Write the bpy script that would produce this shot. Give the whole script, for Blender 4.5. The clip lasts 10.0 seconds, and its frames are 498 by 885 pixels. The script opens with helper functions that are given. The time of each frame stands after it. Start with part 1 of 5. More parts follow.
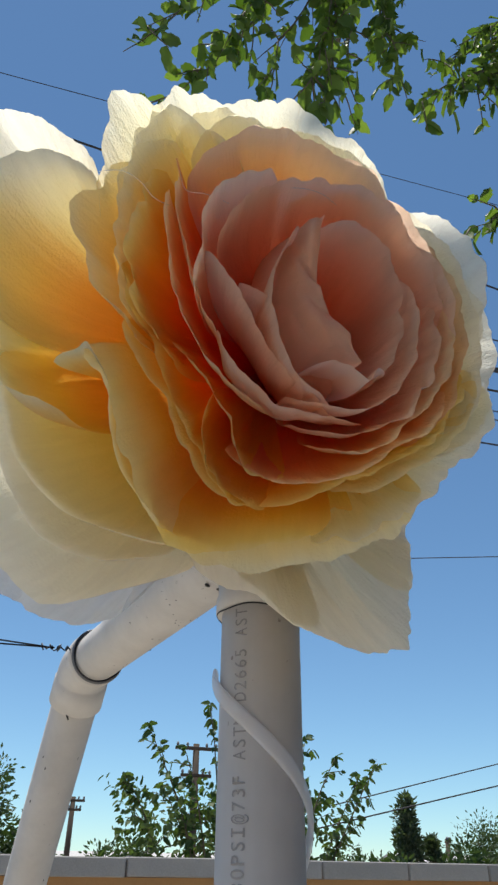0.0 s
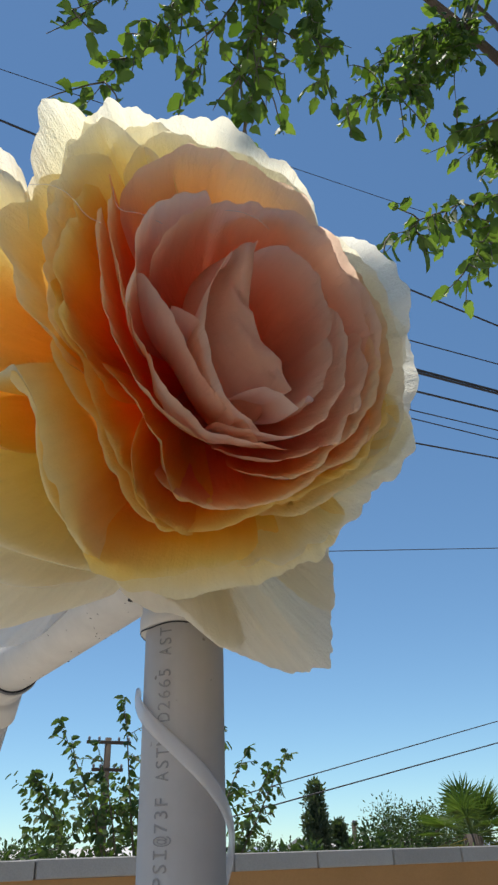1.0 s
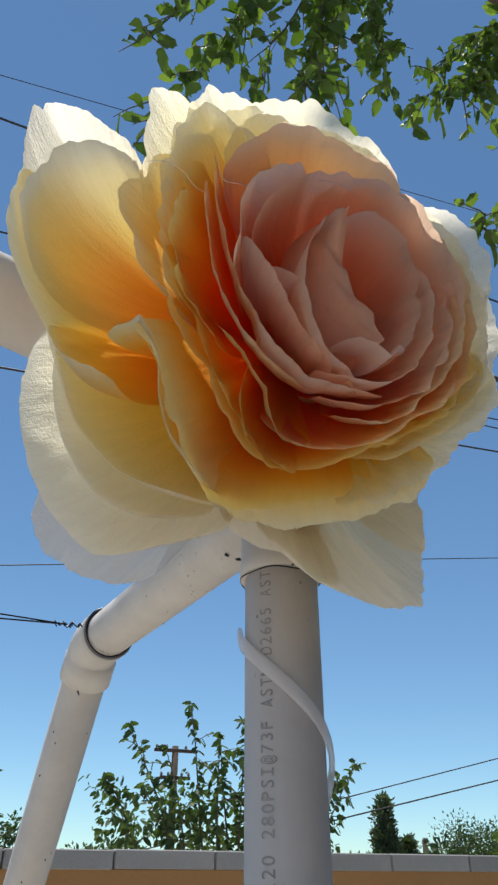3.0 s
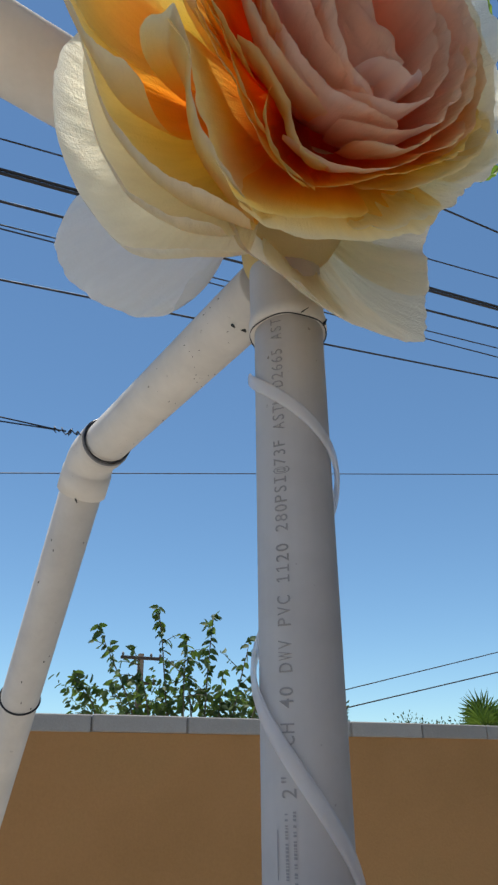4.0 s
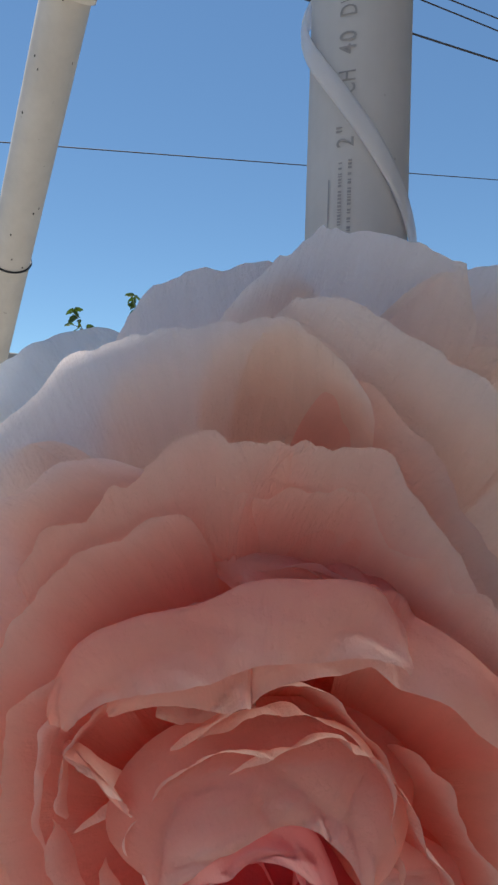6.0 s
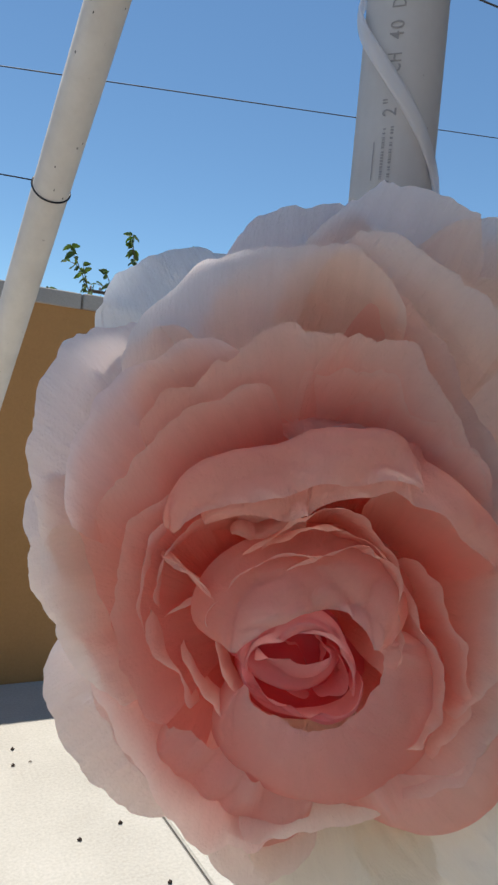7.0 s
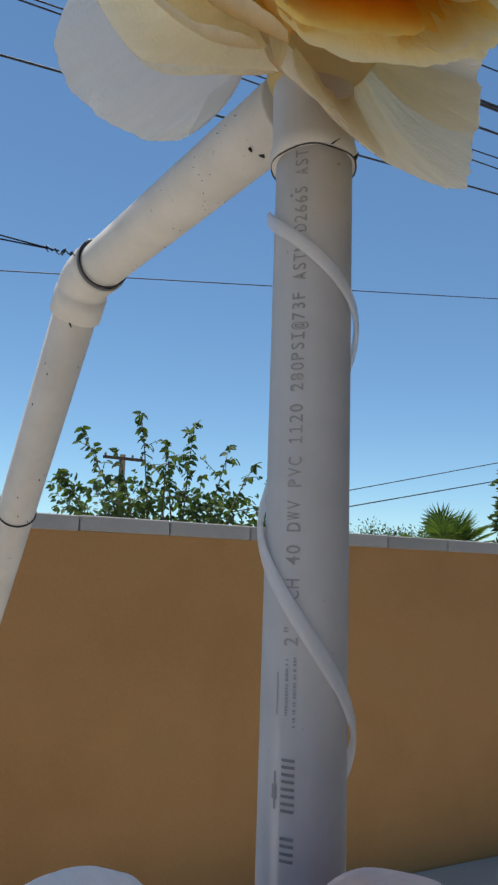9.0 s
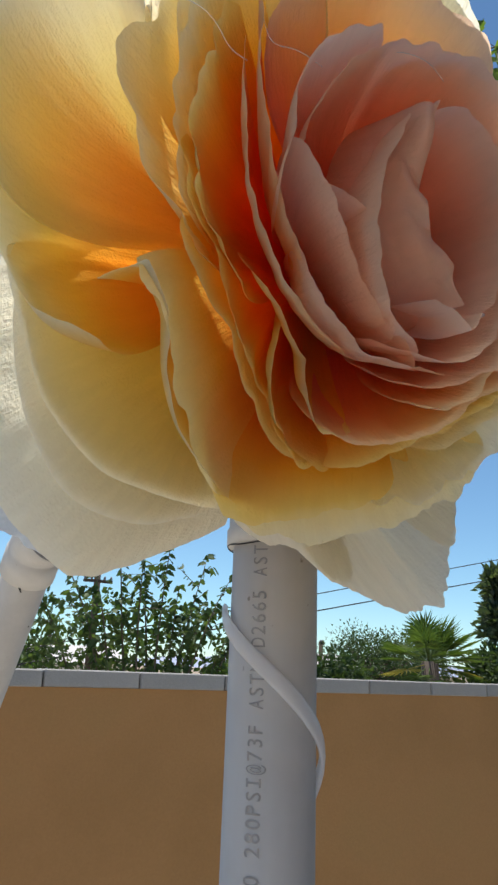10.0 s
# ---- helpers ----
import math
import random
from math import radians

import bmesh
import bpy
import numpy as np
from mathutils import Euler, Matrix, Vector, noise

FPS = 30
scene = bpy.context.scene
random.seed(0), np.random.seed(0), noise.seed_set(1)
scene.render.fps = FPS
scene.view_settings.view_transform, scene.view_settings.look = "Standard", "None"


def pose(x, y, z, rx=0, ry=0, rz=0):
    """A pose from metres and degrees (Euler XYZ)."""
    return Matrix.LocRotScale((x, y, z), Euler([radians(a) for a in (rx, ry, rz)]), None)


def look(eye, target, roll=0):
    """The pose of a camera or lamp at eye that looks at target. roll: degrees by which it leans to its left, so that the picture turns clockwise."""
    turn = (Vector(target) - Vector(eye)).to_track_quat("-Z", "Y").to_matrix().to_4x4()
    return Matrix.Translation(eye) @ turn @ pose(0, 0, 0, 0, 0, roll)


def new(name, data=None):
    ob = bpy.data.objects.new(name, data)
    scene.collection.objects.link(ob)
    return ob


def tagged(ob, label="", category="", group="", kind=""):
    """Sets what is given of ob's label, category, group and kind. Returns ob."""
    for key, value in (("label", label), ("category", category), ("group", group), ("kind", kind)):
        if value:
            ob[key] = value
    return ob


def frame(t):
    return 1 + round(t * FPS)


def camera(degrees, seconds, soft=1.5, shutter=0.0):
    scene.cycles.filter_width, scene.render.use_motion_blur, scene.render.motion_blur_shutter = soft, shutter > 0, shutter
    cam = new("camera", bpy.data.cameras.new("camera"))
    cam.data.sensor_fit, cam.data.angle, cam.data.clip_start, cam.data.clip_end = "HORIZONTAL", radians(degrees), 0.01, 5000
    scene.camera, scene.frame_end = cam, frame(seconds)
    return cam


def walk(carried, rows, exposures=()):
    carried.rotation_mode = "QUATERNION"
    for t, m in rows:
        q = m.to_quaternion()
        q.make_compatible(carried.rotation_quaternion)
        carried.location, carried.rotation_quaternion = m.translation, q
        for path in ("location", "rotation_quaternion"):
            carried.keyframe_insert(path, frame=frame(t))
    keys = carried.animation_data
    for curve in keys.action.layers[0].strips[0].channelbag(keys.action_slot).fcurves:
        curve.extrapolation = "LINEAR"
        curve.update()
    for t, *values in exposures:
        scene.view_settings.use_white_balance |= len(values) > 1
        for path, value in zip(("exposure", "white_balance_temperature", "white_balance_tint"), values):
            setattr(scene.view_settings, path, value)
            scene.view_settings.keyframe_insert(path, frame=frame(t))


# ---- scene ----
import itertools

cam = camera(38.9, 10.0, soft=2.5)
PATH = [
    (0, (-0.197, -0.505, 1.571), (0.39, 1.093, 2.62), 0.7),
    (0.5, (-0.22, -0.505, 1.568), (0.472, 1.05, 2.619), -0.3),
    (1, (-0.208, -0.513, 1.588), (0.595, 1.004, 2.615), -2.2),
    (1.5, (-0.182, -0.523, 1.58), (0.416, 1.081, 2.613), -0.1),
    (2, (-0.165, -0.52, 1.547), (0.289, 1.125, 2.589), -1.3),
    (2.2, (-0.175, -0.524, 1.541), (0.263, 1.115, 2.6), -0.1),
    (3.3, (-0.248, -0.504, 1.517), (0.453, 1.053, 2.557), -0.8),
    (3.5, (-0.249, -0.496, 1.48), (0.467, 1.081, 2.479), -1.4),
    (4, (-0.255, -0.457, 1.39), (0.514, 1.175, 2.253), -0.5),
    (4.5, (-0.244, -0.406, 1.309), (0.562, 1.343, 1.847), 0.9),
    (5, (-0.238, -0.347, 1.245), (0.623, 1.43, 1.563), 2.9),
    (5.5, (-0.219, -0.316, 1.214), (0.661, 1.475, 1.348), 1.6),
    (6.8, (-0.323, -0.409, 1.165), (0.67, 1.327, 1.179), 3.9),
    (7, (-0.334, -0.42, 1.156), (0.638, 1.327, 1.101), 5.2),
    (7.5, (-0.346, -0.443, 1.153), (0.622, 1.302, 1.029), 5.7),
    (8, (-0.327, -0.436, 1.145), (0.666, 1.291, 0.967), 6.0),
    (8.5, (-0.29, -0.406, 1.262), (0.642, 1.364, 1.3), 4.4),
    (8.7, (-0.293, -0.438, 1.313), (0.629, 1.329, 1.473), 3.3),
    (9, (-0.272, -0.438, 1.428), (0.619, 1.317, 1.784), 2.0),
    (9.5, (-0.26, -0.429, 1.584), (0.586, 1.287, 2.165), 0.4),
    (10, (-0.259, -0.436, 1.662), (0.642, 1.242, 2.273), 2.2),
]
walk(cam, [(t, look(eye, target, roll)) for t, eye, target, roll in PATH],
     exposures=[(0, 0.1), (2.2, 0.12), (4.5, 0.14), (5.5, 0.2), (7.0, 0.22), (8.5, 0.12), (9.5, 0.12), (10, 0.25)])

# ---- world, sun, exposure ----
SUN_VEC = Vector((-0.035, 0.225, 0.97)).normalized()
SUN_EL = math.asin(SUN_VEC.z)
SUN_AZ = math.atan2(SUN_VEC.x, SUN_VEC.y)
world = bpy.data.worlds.new("sky")
scene.world = world
world.use_nodes = True
wt = world.node_tree
sky = wt.nodes.new("ShaderNodeTexSky")
sky.sky_type = "NISHITA"
sky.sun_disc = False
sky.sun_elevation = SUN_EL
sky.sun_rotation = SUN_AZ
sky.altitude = 1200
sky.air_density = 1.0
sky.dust_density = 0.05
sky.ozone_density = 1.2
deep = wt.nodes.new("ShaderNodeMixRGB")
deep.blend_type = "MULTIPLY"
deep.inputs[0].default_value = 1.0
deep.inputs[2].default_value = (0.79, 1.0, 1.06, 1)
wt.links.new(sky.outputs[0], deep.inputs[1])
wt.links.new(deep.outputs[0], wt.nodes["Background"].inputs[0])
wt.nodes["Background"].inputs[1].default_value = 0.113
sun_data = bpy.data.lights.new("sun", "SUN")
sun_data.energy = 5.0
sun_data.angle = radians(0.53)
sun_data.color = (1.0, 0.95, 0.87)
sun = new("sun", sun_data)
sun.matrix_world = look(SUN_VEC * 30, (0, 0, 0))


# ---- materials ----
class Nodes:
    """A small wrapper that builds a node material."""

    def __init__(self, name, rough=0.7, metal=0.0, spec=0.5):
        self.mat = bpy.data.materials.new(name)
        self.mat.use_nodes = True
        self.t = self.mat.node_tree
        self.bsdf = self.t.nodes["Principled BSDF"]
        self.out = self.t.nodes["Material Output"]
        self.bsdf.inputs["Roughness"].default_value = rough
        self.bsdf.inputs["Metallic"].default_value = metal
        self.bsdf.inputs["Specular IOR Level"].default_value = spec

    def add(self, kind, **values):
        n = self.t.nodes.new(kind)
        for k, v in values.items():
            n.inputs[k].default_value = v
        return n

    def link(self, a, b):
        self.t.links.new(a, b)

    def coords(self, which="Object", scale=(1, 1, 1)):
        c = self.t.nodes.new("ShaderNodeTexCoord")
        m = self.t.nodes.new("ShaderNodeMapping")
        m.inputs["Scale"].default_value = scale
        self.link(c.outputs[which], m.inputs[0])
        return m.outputs[0]

    def noise(self, vec, scale, detail=4.0, rough=0.55):
        n = self.add("ShaderNodeTexNoise", Scale=scale, Detail=detail, Roughness=rough)
        self.link(vec, n.inputs["Vector"])
        return n.outputs["Fac"]

    def ramp(self, fac, stops):
        r = self.t.nodes.new("ShaderNodeValToRGB")
        e = r.color_ramp.elements
        e[0].position, e[0].color = stops[0][0], (*stops[0][1], 1)
        e[1].position, e[1].color = stops[-1][0], (*stops[-1][1], 1)
        for p, c in stops[1:-1]:
            x = e.new(p)
            x.color = (*c, 1)
        self.link(fac, r.inputs[0])
        return r.outputs[0]

    def mix(self, fac, a, b, mode="MIX"):
        m = self.t.nodes.new("ShaderNodeMixRGB")
        m.blend_type = mode
        for s, v in ((0, fac), (1, a), (2, b)):
            if isinstance(v, (int, float)):
                m.inputs[s].default_value = v
            elif isinstance(v, tuple):
                m.inputs[s].default_value = (*v, 1)
            else:
                self.link(v, m.inputs[s])
        return m.outputs[0]

    def bump(self, height, strength=0.3, dist=0.002):
        b = self.add("ShaderNodeBump", Strength=strength, Distance=dist)
        self.link(height, b.inputs["Height"])
        return b.outputs[0]


def speckled(name, c1, c2, scale, rough=0.8, bump=0.3, dist=0.002, fine=None, spec=0.3, c3=None, per_piece=0.0, grain=0.35):
    """A surface that varies at two scales between two or three colours."""
    n = Nodes(name, rough, spec=spec)
    v = n.coords()
    big = n.noise(v, scale, 5)
    small = n.noise(v, fine or scale * 14, 3, 0.65)
    col = n.ramp(big, [(0.3, c1), (0.7, c2)] if not c3 else [(0.28, c1), (0.55, c2), (0.75, c3)])
    col = n.mix(grain, col, n.ramp(small, [(0.3, tuple(x * 0.7 for x in c1)), (0.7, tuple(min(1, x * 1.15) for x in c2))]))
    if per_piece:
        info = n.t.nodes.new("ShaderNodeObjectInfo")
        col = n.mix(per_piece, col, n.ramp(info.outputs["Random"], [(0, tuple(x * 0.55 for x in c1)), (1, c2)]))
    n.link(col, n.bsdf.inputs["Base Color"])
    n.link(n.bump(small, bump, dist), n.bsdf.inputs["Normal"])
    return n.mat


def plain(name, color, rough=0.5, metal=0.0, spec=0.5):
    n = Nodes(name, rough, metal, spec)
    v = n.coords()
    f = n.noise(v, 40, 3)
    n.link(n.ramp(f, [(0.3, tuple(x * 0.8 for x in color)), (0.7, color)]), n.bsdf.inputs["Base Color"])
    return n.mat


def paper(name, stops, translucent=0.72, streak=0.16, crinkle=0.36):
    """Thin dyed crepe paper. The dye runs from the foot of the petal (0) to its lip (1)."""
    n = Nodes(name, 0.62, spec=0.25)
    uv = n.t.nodes.new("ShaderNodeUVMap")
    sep = n.t.nodes.new("ShaderNodeSeparateXYZ")
    n.link(uv.outputs[0], sep.inputs[0])
    info = n.t.nodes.new("ShaderNodeObjectInfo")
    v = n.coords()
    wob = n.noise(v, 22, 3)
    shift = n.add("ShaderNodeMath")
    shift.operation = "MULTIPLY_ADD"
    n.link(wob, shift.inputs[0])
    shift.inputs[1].default_value = 0.14
    shift.inputs[2].default_value = -0.07
    total = n.add("ShaderNodeMath")
    total.operation = "ADD"
    n.link(sep.outputs[1], total.inputs[0])
    n.link(shift.outputs[0], total.inputs[1])
    rand = n.add("ShaderNodeMath")
    rand.operation = "MULTIPLY_ADD"
    n.link(info.outputs["Random"], rand.inputs[0])
    rand.inputs[1].default_value = 0.10
    rand.inputs[2].default_value = -0.05
    tot2 = n.add("ShaderNodeMath")
    tot2.operation = "ADD"
    n.link(total.outputs[0], tot2.inputs[0])
    n.link(rand.outputs[0], tot2.inputs[1])
    col = n.ramp(tot2.outputs[0], stops)
    m = n.t.nodes.new("ShaderNodeMapping")
    m.inputs["Scale"].default_value = (30, 2.6, 1)
    n.link(uv.outputs[0], m.inputs[0])
    grain = n.noise(m.outputs[0], 1.3, 6, 0.62)
    fibre = n.noise(v, 420, 2)
    col = n.mix(streak, col, n.ramp(grain, [(0.3, (0.55, 0.52, 0.48)), (0.68, (1, 1, 1))]), "MULTIPLY")
    h = n.mix(0.3, grain, fibre)
    nor = n.bump(h, min(1.0, crinkle * 1.6), 0.0026)
    # sharp creases where the paper has been folded
    m2 = n.t.nodes.new("ShaderNodeMapping")
    m2.inputs["Scale"].default_value = (9, 3.2, 1)
    n.link(uv.outputs[0], m2.inputs[0])
    ridge = n.add("ShaderNodeTexNoise", Scale=1.0, Detail=2.0, Roughness=0.6)
    ridge.noise_type = "RIDGED_MULTIFRACTAL"
    off = n.add("ShaderNodeVectorMath")
    n.link(m2.outputs[0], off.inputs[0])
    n.link(info.outputs["Random"], off.inputs[1])
    n.link(off.outputs[0], ridge.inputs["Vector"])
    crease = n.add("ShaderNodeBump", Strength=0.42, Distance=0.004)
    n.link(ridge.outputs["Fac"], crease.inputs["Height"])
    n.link(nor, crease.inputs["Normal"])
    nor = crease.outputs[0]
    n.link(col, n.bsdf.inputs["Base Color"])
    n.link(nor, n.bsdf.inputs["Normal"])
    tr = n.t.nodes.new("ShaderNodeBsdfTranslucent")
    sat = n.mix(0.35, col, col, "MULTIPLY")
    n.link(sat, tr.inputs["Color"])
    n.link(nor, tr.inputs["Normal"])
    mx = n.t.nodes.new("ShaderNodeMixShader")
    mx.inputs[0].default_value = translucent
    n.link(n.bsdf.outputs[0], mx.inputs[1])
    n.link(tr.outputs[0], mx.inputs[2])
    n.link(mx.outputs[0], n.out.inputs[0])
    return n.mat


def leaf_material(name, dark, light, translucent=0.4):
    n = Nodes(name, 0.58, spec=0.3)
    geo = n.t.nodes.new("ShaderNodeNewGeometry")
    col = n.ramp(geo.outputs["Random Per Island"], [(0, dark), (1, light)])
    n.link(col, n.bsdf.inputs["Base Color"])
    tr = n.t.nodes.new("ShaderNodeBsdfTranslucent")
    n.link(n.mix(1.0, col, (1.3, 1.5, 0.45), "MULTIPLY"), tr.inputs["Color"])
    mx = n.t.nodes.new("ShaderNodeMixShader")
    mx.inputs[0].default_value = translucent
    n.link(n.bsdf.outputs[0], mx.inputs[1])
    n.link(tr.outputs[0], mx.inputs[2])
    n.link(mx.outputs[0], n.out.inputs[0])
    return n.mat


def pvc(name, color, streaks=True):
    """White drain pipe, slightly soiled, with faint drawing lines along it."""
    n = Nodes(name, 0.72, spec=0.12)
    v = n.coords()
    lines = n.noise(n.coords(scale=(60, 60, 1.2)), 3, 3)
    dirt = n.noise(v, 14, 5, 0.6)
    spots = n.noise(v, 130, 2, 0.5)
    col = n.ramp(dirt, [(0.32, tuple(x * 0.88 for x in color)), (0.6, color)])
    col = n.mix(0.05, col, n.ramp(lines, [(0.3, (0.5, 0.5, 0.5)), (0.7, (1, 1, 1))]), "MULTIPLY")
    col = n.mix(n.ramp(spots, [(0.74, (0, 0, 0)), (0.80, (0.7, 0.7, 0.7))]), col, (0.16, 0.13, 0.11))
    n.link(col, n.bsdf.inputs["Base Color"])
    n.link(n.ramp(dirt, [(0.3, (0.85, 0.85, 0.85)), (0.7, (0.7, 0.7, 0.7))]), n.bsdf.inputs["Roughness"])
    n.link(n.bump(dirt, 0.08, 0.002), n.bsdf.inputs["Normal"])
    n.bsdf.inputs["Subsurface Weight"].default_value = 0.0
    return n.mat


M_PVC = pvc("pvc_white", (0.545, 0.52, 0.505))
M_PVC2 = pvc("pvc_weathered", (0.66, 0.625, 0.585))
M_INK = plain("grey_ink", (0.30, 0.287, 0.288), 0.6)
M_INK_PALE = plain("pale_ink", (0.36, 0.35, 0.36), 0.6)
M_INK_MID = plain("worn_ink", (0.25, 0.24, 0.245), 0.6)
M_WIRE = plain("black_wire", (0.012, 0.013, 0.02), 0.35, 0.2)
M_CABLE = plain("cable_rubber", (0.02, 0.022, 0.028), 0.6)
M_MARK = plain("black_marker", (0.01, 0.01, 0.01), 0.5)
M_RING = plain("grey_rubber_ring", (0.20, 0.20, 0.21), 0.5)
M_STUCCO = speckled("stucco_ochre", (0.335, 0.176, 0.067), (0.40, 0.210, 0.084), 1.6, 0.9, 0.5, 0.004, 90, 0.2, (0.375, 0.212, 0.084), grain=0.14)
# dark colour for the unseen walls, chosen to cut bounced light
M_BLOCKER = speckled("brown_light_blocker", (0.085, 0.06, 0.042), (0.11, 0.08, 0.055), 1.6, 0.9, 0.5, 0.004, 90, 0.2)
M_CAP = speckled("cap_block_concrete", (0.30, 0.285, 0.275), (0.40, 0.385, 0.37), 9, 0.92, 0.6, 0.003, 220, 0.2, per_piece=0.35)
M_MORTAR = speckled("mortar", (0.16, 0.15, 0.14), (0.22, 0.21, 0.2), 20, 0.95)
M_SLAB = speckled("patio_concrete", (0.38, 0.355, 0.31), (0.475, 0.45, 0.40), 2.2, 0.85, 0.5, 0.002, 110, 0.25, (0.52, 0.495, 0.45))
M_DIRT = speckled("desert_ground", (0.28, 0.22, 0.16), (0.38, 0.31, 0.24), 0.4, 0.95, 0.5, 0.01, 30, 0.1)
M_BARK = speckled("bark", (0.07, 0.055, 0.045), (0.15, 0.12, 0.10), 12, 0.9, 0.7, 0.004)
M_TWIG = speckled("twig_bark", (0.10, 0.085, 0.06), (0.17, 0.15, 0.11), 30, 0.85)
M_POLE = speckled("pole_wood", (0.06, 0.045, 0.035), (0.11, 0.085, 0.065), 3, 0.9)
M_LEAF = leaf_material("mulberry_leaf", (0.055, 0.098, 0.026), (0.165, 0.23, 0.07), 0.5)
M_LEAF2 = leaf_material("sapling_leaf", (0.045, 0.085, 0.03), (0.12, 0.17, 0.07), 0.35)
M_LEAF3 = leaf_material("distant_foliage", (0.032, 0.060, 0.026), (0.085, 0.125, 0.05), 0.3)
M_CYP = leaf_material("conifer_foliage", (0.05, 0.075, 0.05), (0.11, 0.14, 0.09), 0.3)
M_PALM = leaf_material("palm_frond", (0.05, 0.09, 0.025), (0.14, 0.20, 0.06), 0.3)
M_PALM_DRY = leaf_material("palm_frond_yellow", (0.25, 0.20, 0.05), (0.36, 0.30, 0.08), 0.3)
M_HILL = speckled("mountain_haze", (0.30, 0.34, 0.46), (0.36, 0.40, 0.52), 0.002, 1.0, 0.0, 0.1)
M_HOUSE = speckled("house_stucco", (0.68, 0.65, 0.60), (0.76, 0.73, 0.68), 1.0, 0.9)
M_ROOF = speckled("roof_grey", (0.50, 0.48, 0.46), (0.60, 0.58, 0.56), 2.0, 0.9)
M_PEBBLE = plain("dark_debris", (0.06, 0.04, 0.03), 0.9)

M_F1_EYE = paper("rose_paper_dusky_pink", [(0.0, (0.76, 0.25, 0.14)), (0.6, (0.90, 0.52, 0.36)), (1.0, (0.93, 0.73, 0.58))], streak=0.08)
M_F1_MID = paper("rose_paper_peach", [(0.0, (0.92, 0.18, 0.05)), (0.60, (0.93, 0.36, 0.13)), (0.82, (0.93, 0.57, 0.29)), (1.0, (0.92, 0.76, 0.53))], streak=0.08)
M_F1_OUT = paper("rose_paper_orange_yellow", [(0.0, (0.93, 0.20, 0.02)), (0.52, (0.94, 0.42, 0.05)), (0.74, (0.94, 0.59, 0.10)), (0.92, (0.93, 0.75, 0.28)), (1.0, (0.93, 0.83, 0.48))], streak=0.08)
M_F1_YELLOW = paper("rose_paper_yellow", [(0.0, (0.94, 0.20, 0.015)), (0.42, (0.95, 0.42, 0.04)), (0.64, (0.95, 0.66, 0.14)), (0.85, (0.94, 0.80, 0.42)), (1.0, (0.93, 0.87, 0.64))], streak=0.10, crinkle=0.5)
M_F1_GUARD = paper("rose_paper_cream_yellow", [(0.0, (0.95, 0.56, 0.05)), (0.40, (0.94, 0.75, 0.20)), (0.7, (0.94, 0.84, 0.48)), (1.0, (0.93, 0.89, 0.74))], streak=0.12, crinkle=0.9)
M_F1_PALE = paper("rose_paper_cream", [(0.0, (0.94, 0.79, 0.42)), (0.4, (0.94, 0.86, 0.62)), (1.0, (0.93, 0.90, 0.80))], streak=0.12, crinkle=0.9)
M_WHITE = paper("white_paper", [(0.0, (0.88, 0.88, 0.88)), (1.0, (0.91, 0.91, 0.90))], streak=0.10, crinkle=0.5)
M_F2_EYE = paper("rose_paper_deep_pink", [(0.0, (0.92, 0.29, 0.33)), (0.5, (0.94, 0.42, 0.44)), (1.0, (0.95, 0.60, 0.60))], translucent=0.80, streak=0.06)
M_F2_MID = paper("rose_paper_salmon", [(0.0, (0.97, 0.31, 0.23)), (0.45, (0.97, 0.52, 0.43)), (0.8, (0.97, 0.67, 0.60)), (1.0, (0.96, 0.77, 0.72))], translucent=0.80, streak=0.07, crinkle=0.5)
M_F2_OUT = paper("rose_paper_blush", [(0.0, (0.97, 0.34, 0.26)), (0.4, (0.97, 0.53, 0.45)), (0.75, (0.97, 0.69, 0.64)), (1.0, (0.96, 0.81, 0.77))], translucent=0.80, streak=0.08, crinkle=0.5)
M_F2_GUARD = paper("rose_paper_pale_blush", [(0.0, (0.95, 0.68, 0.56)), (0.40, (0.97, 0.79, 0.71)), (1.0, (0.96, 0.86, 0.81))], streak=0.09, crinkle=0.8)
M_F2_CREAM = paper("rose_paper_ivory", [(0.0, (0.93, 0.83, 0.66)), (1.0, (0.93, 0.89, 0.81))], streak=0.06, crinkle=0.4)


def tape_material():
    """A milky, see-through plastic strip."""
    n = Nodes("milky_plastic", 0.28, spec=0.5)
    n.bsdf.inputs["Base Color"].default_value = (0.82, 0.82, 0.85, 1)
    tr = n.t.nodes.new("ShaderNodeBsdfTranslucent")
    tr.inputs["Color"].default_value = (0.85, 0.85, 0.88, 1)
    m1 = n.t.nodes.new("ShaderNodeMixShader")
    m1.inputs[0].default_value = 0.45
    n.link(n.bsdf.outputs[0], m1.inputs[1])
    n.link(tr.outputs[0], m1.inputs[2])
    tp = n.t.nodes.new("ShaderNodeBsdfTransparent")
    m2 = n.t.nodes.new("ShaderNodeMixShader")
    m2.inputs[0].default_value = 0.32
    n.link(m1.outputs[0], m2.inputs[1])
    n.link(tp.outputs[0], m2.inputs[2])
    n.link(m2.outputs[0], n.out.inputs[0])
    return n.mat


M_TAPE = tape_material()


# ---- mesh helpers ----
def mesh(name, verts, faces, material, smooth=True):
    me = bpy.data.meshes.new(name)
    me.from_pydata([tuple(v) for v in verts], [], faces)
    me.materials.append(material)
    if smooth:
        me.polygons.foreach_set("use_smooth", [True] * len(me.polygons))
    me.update()
    return me


def part(name, me, parent, label=""):
    ob = new(name, me)
    ob.parent = parent
    if label:
        ob["label"] = label
    return ob


def thing(name, label, category, group="", at=(0, 0, 0), kind=""):
    ob = new(name)
    ob.location = at
    return tagged(ob, label, category, group, kind)


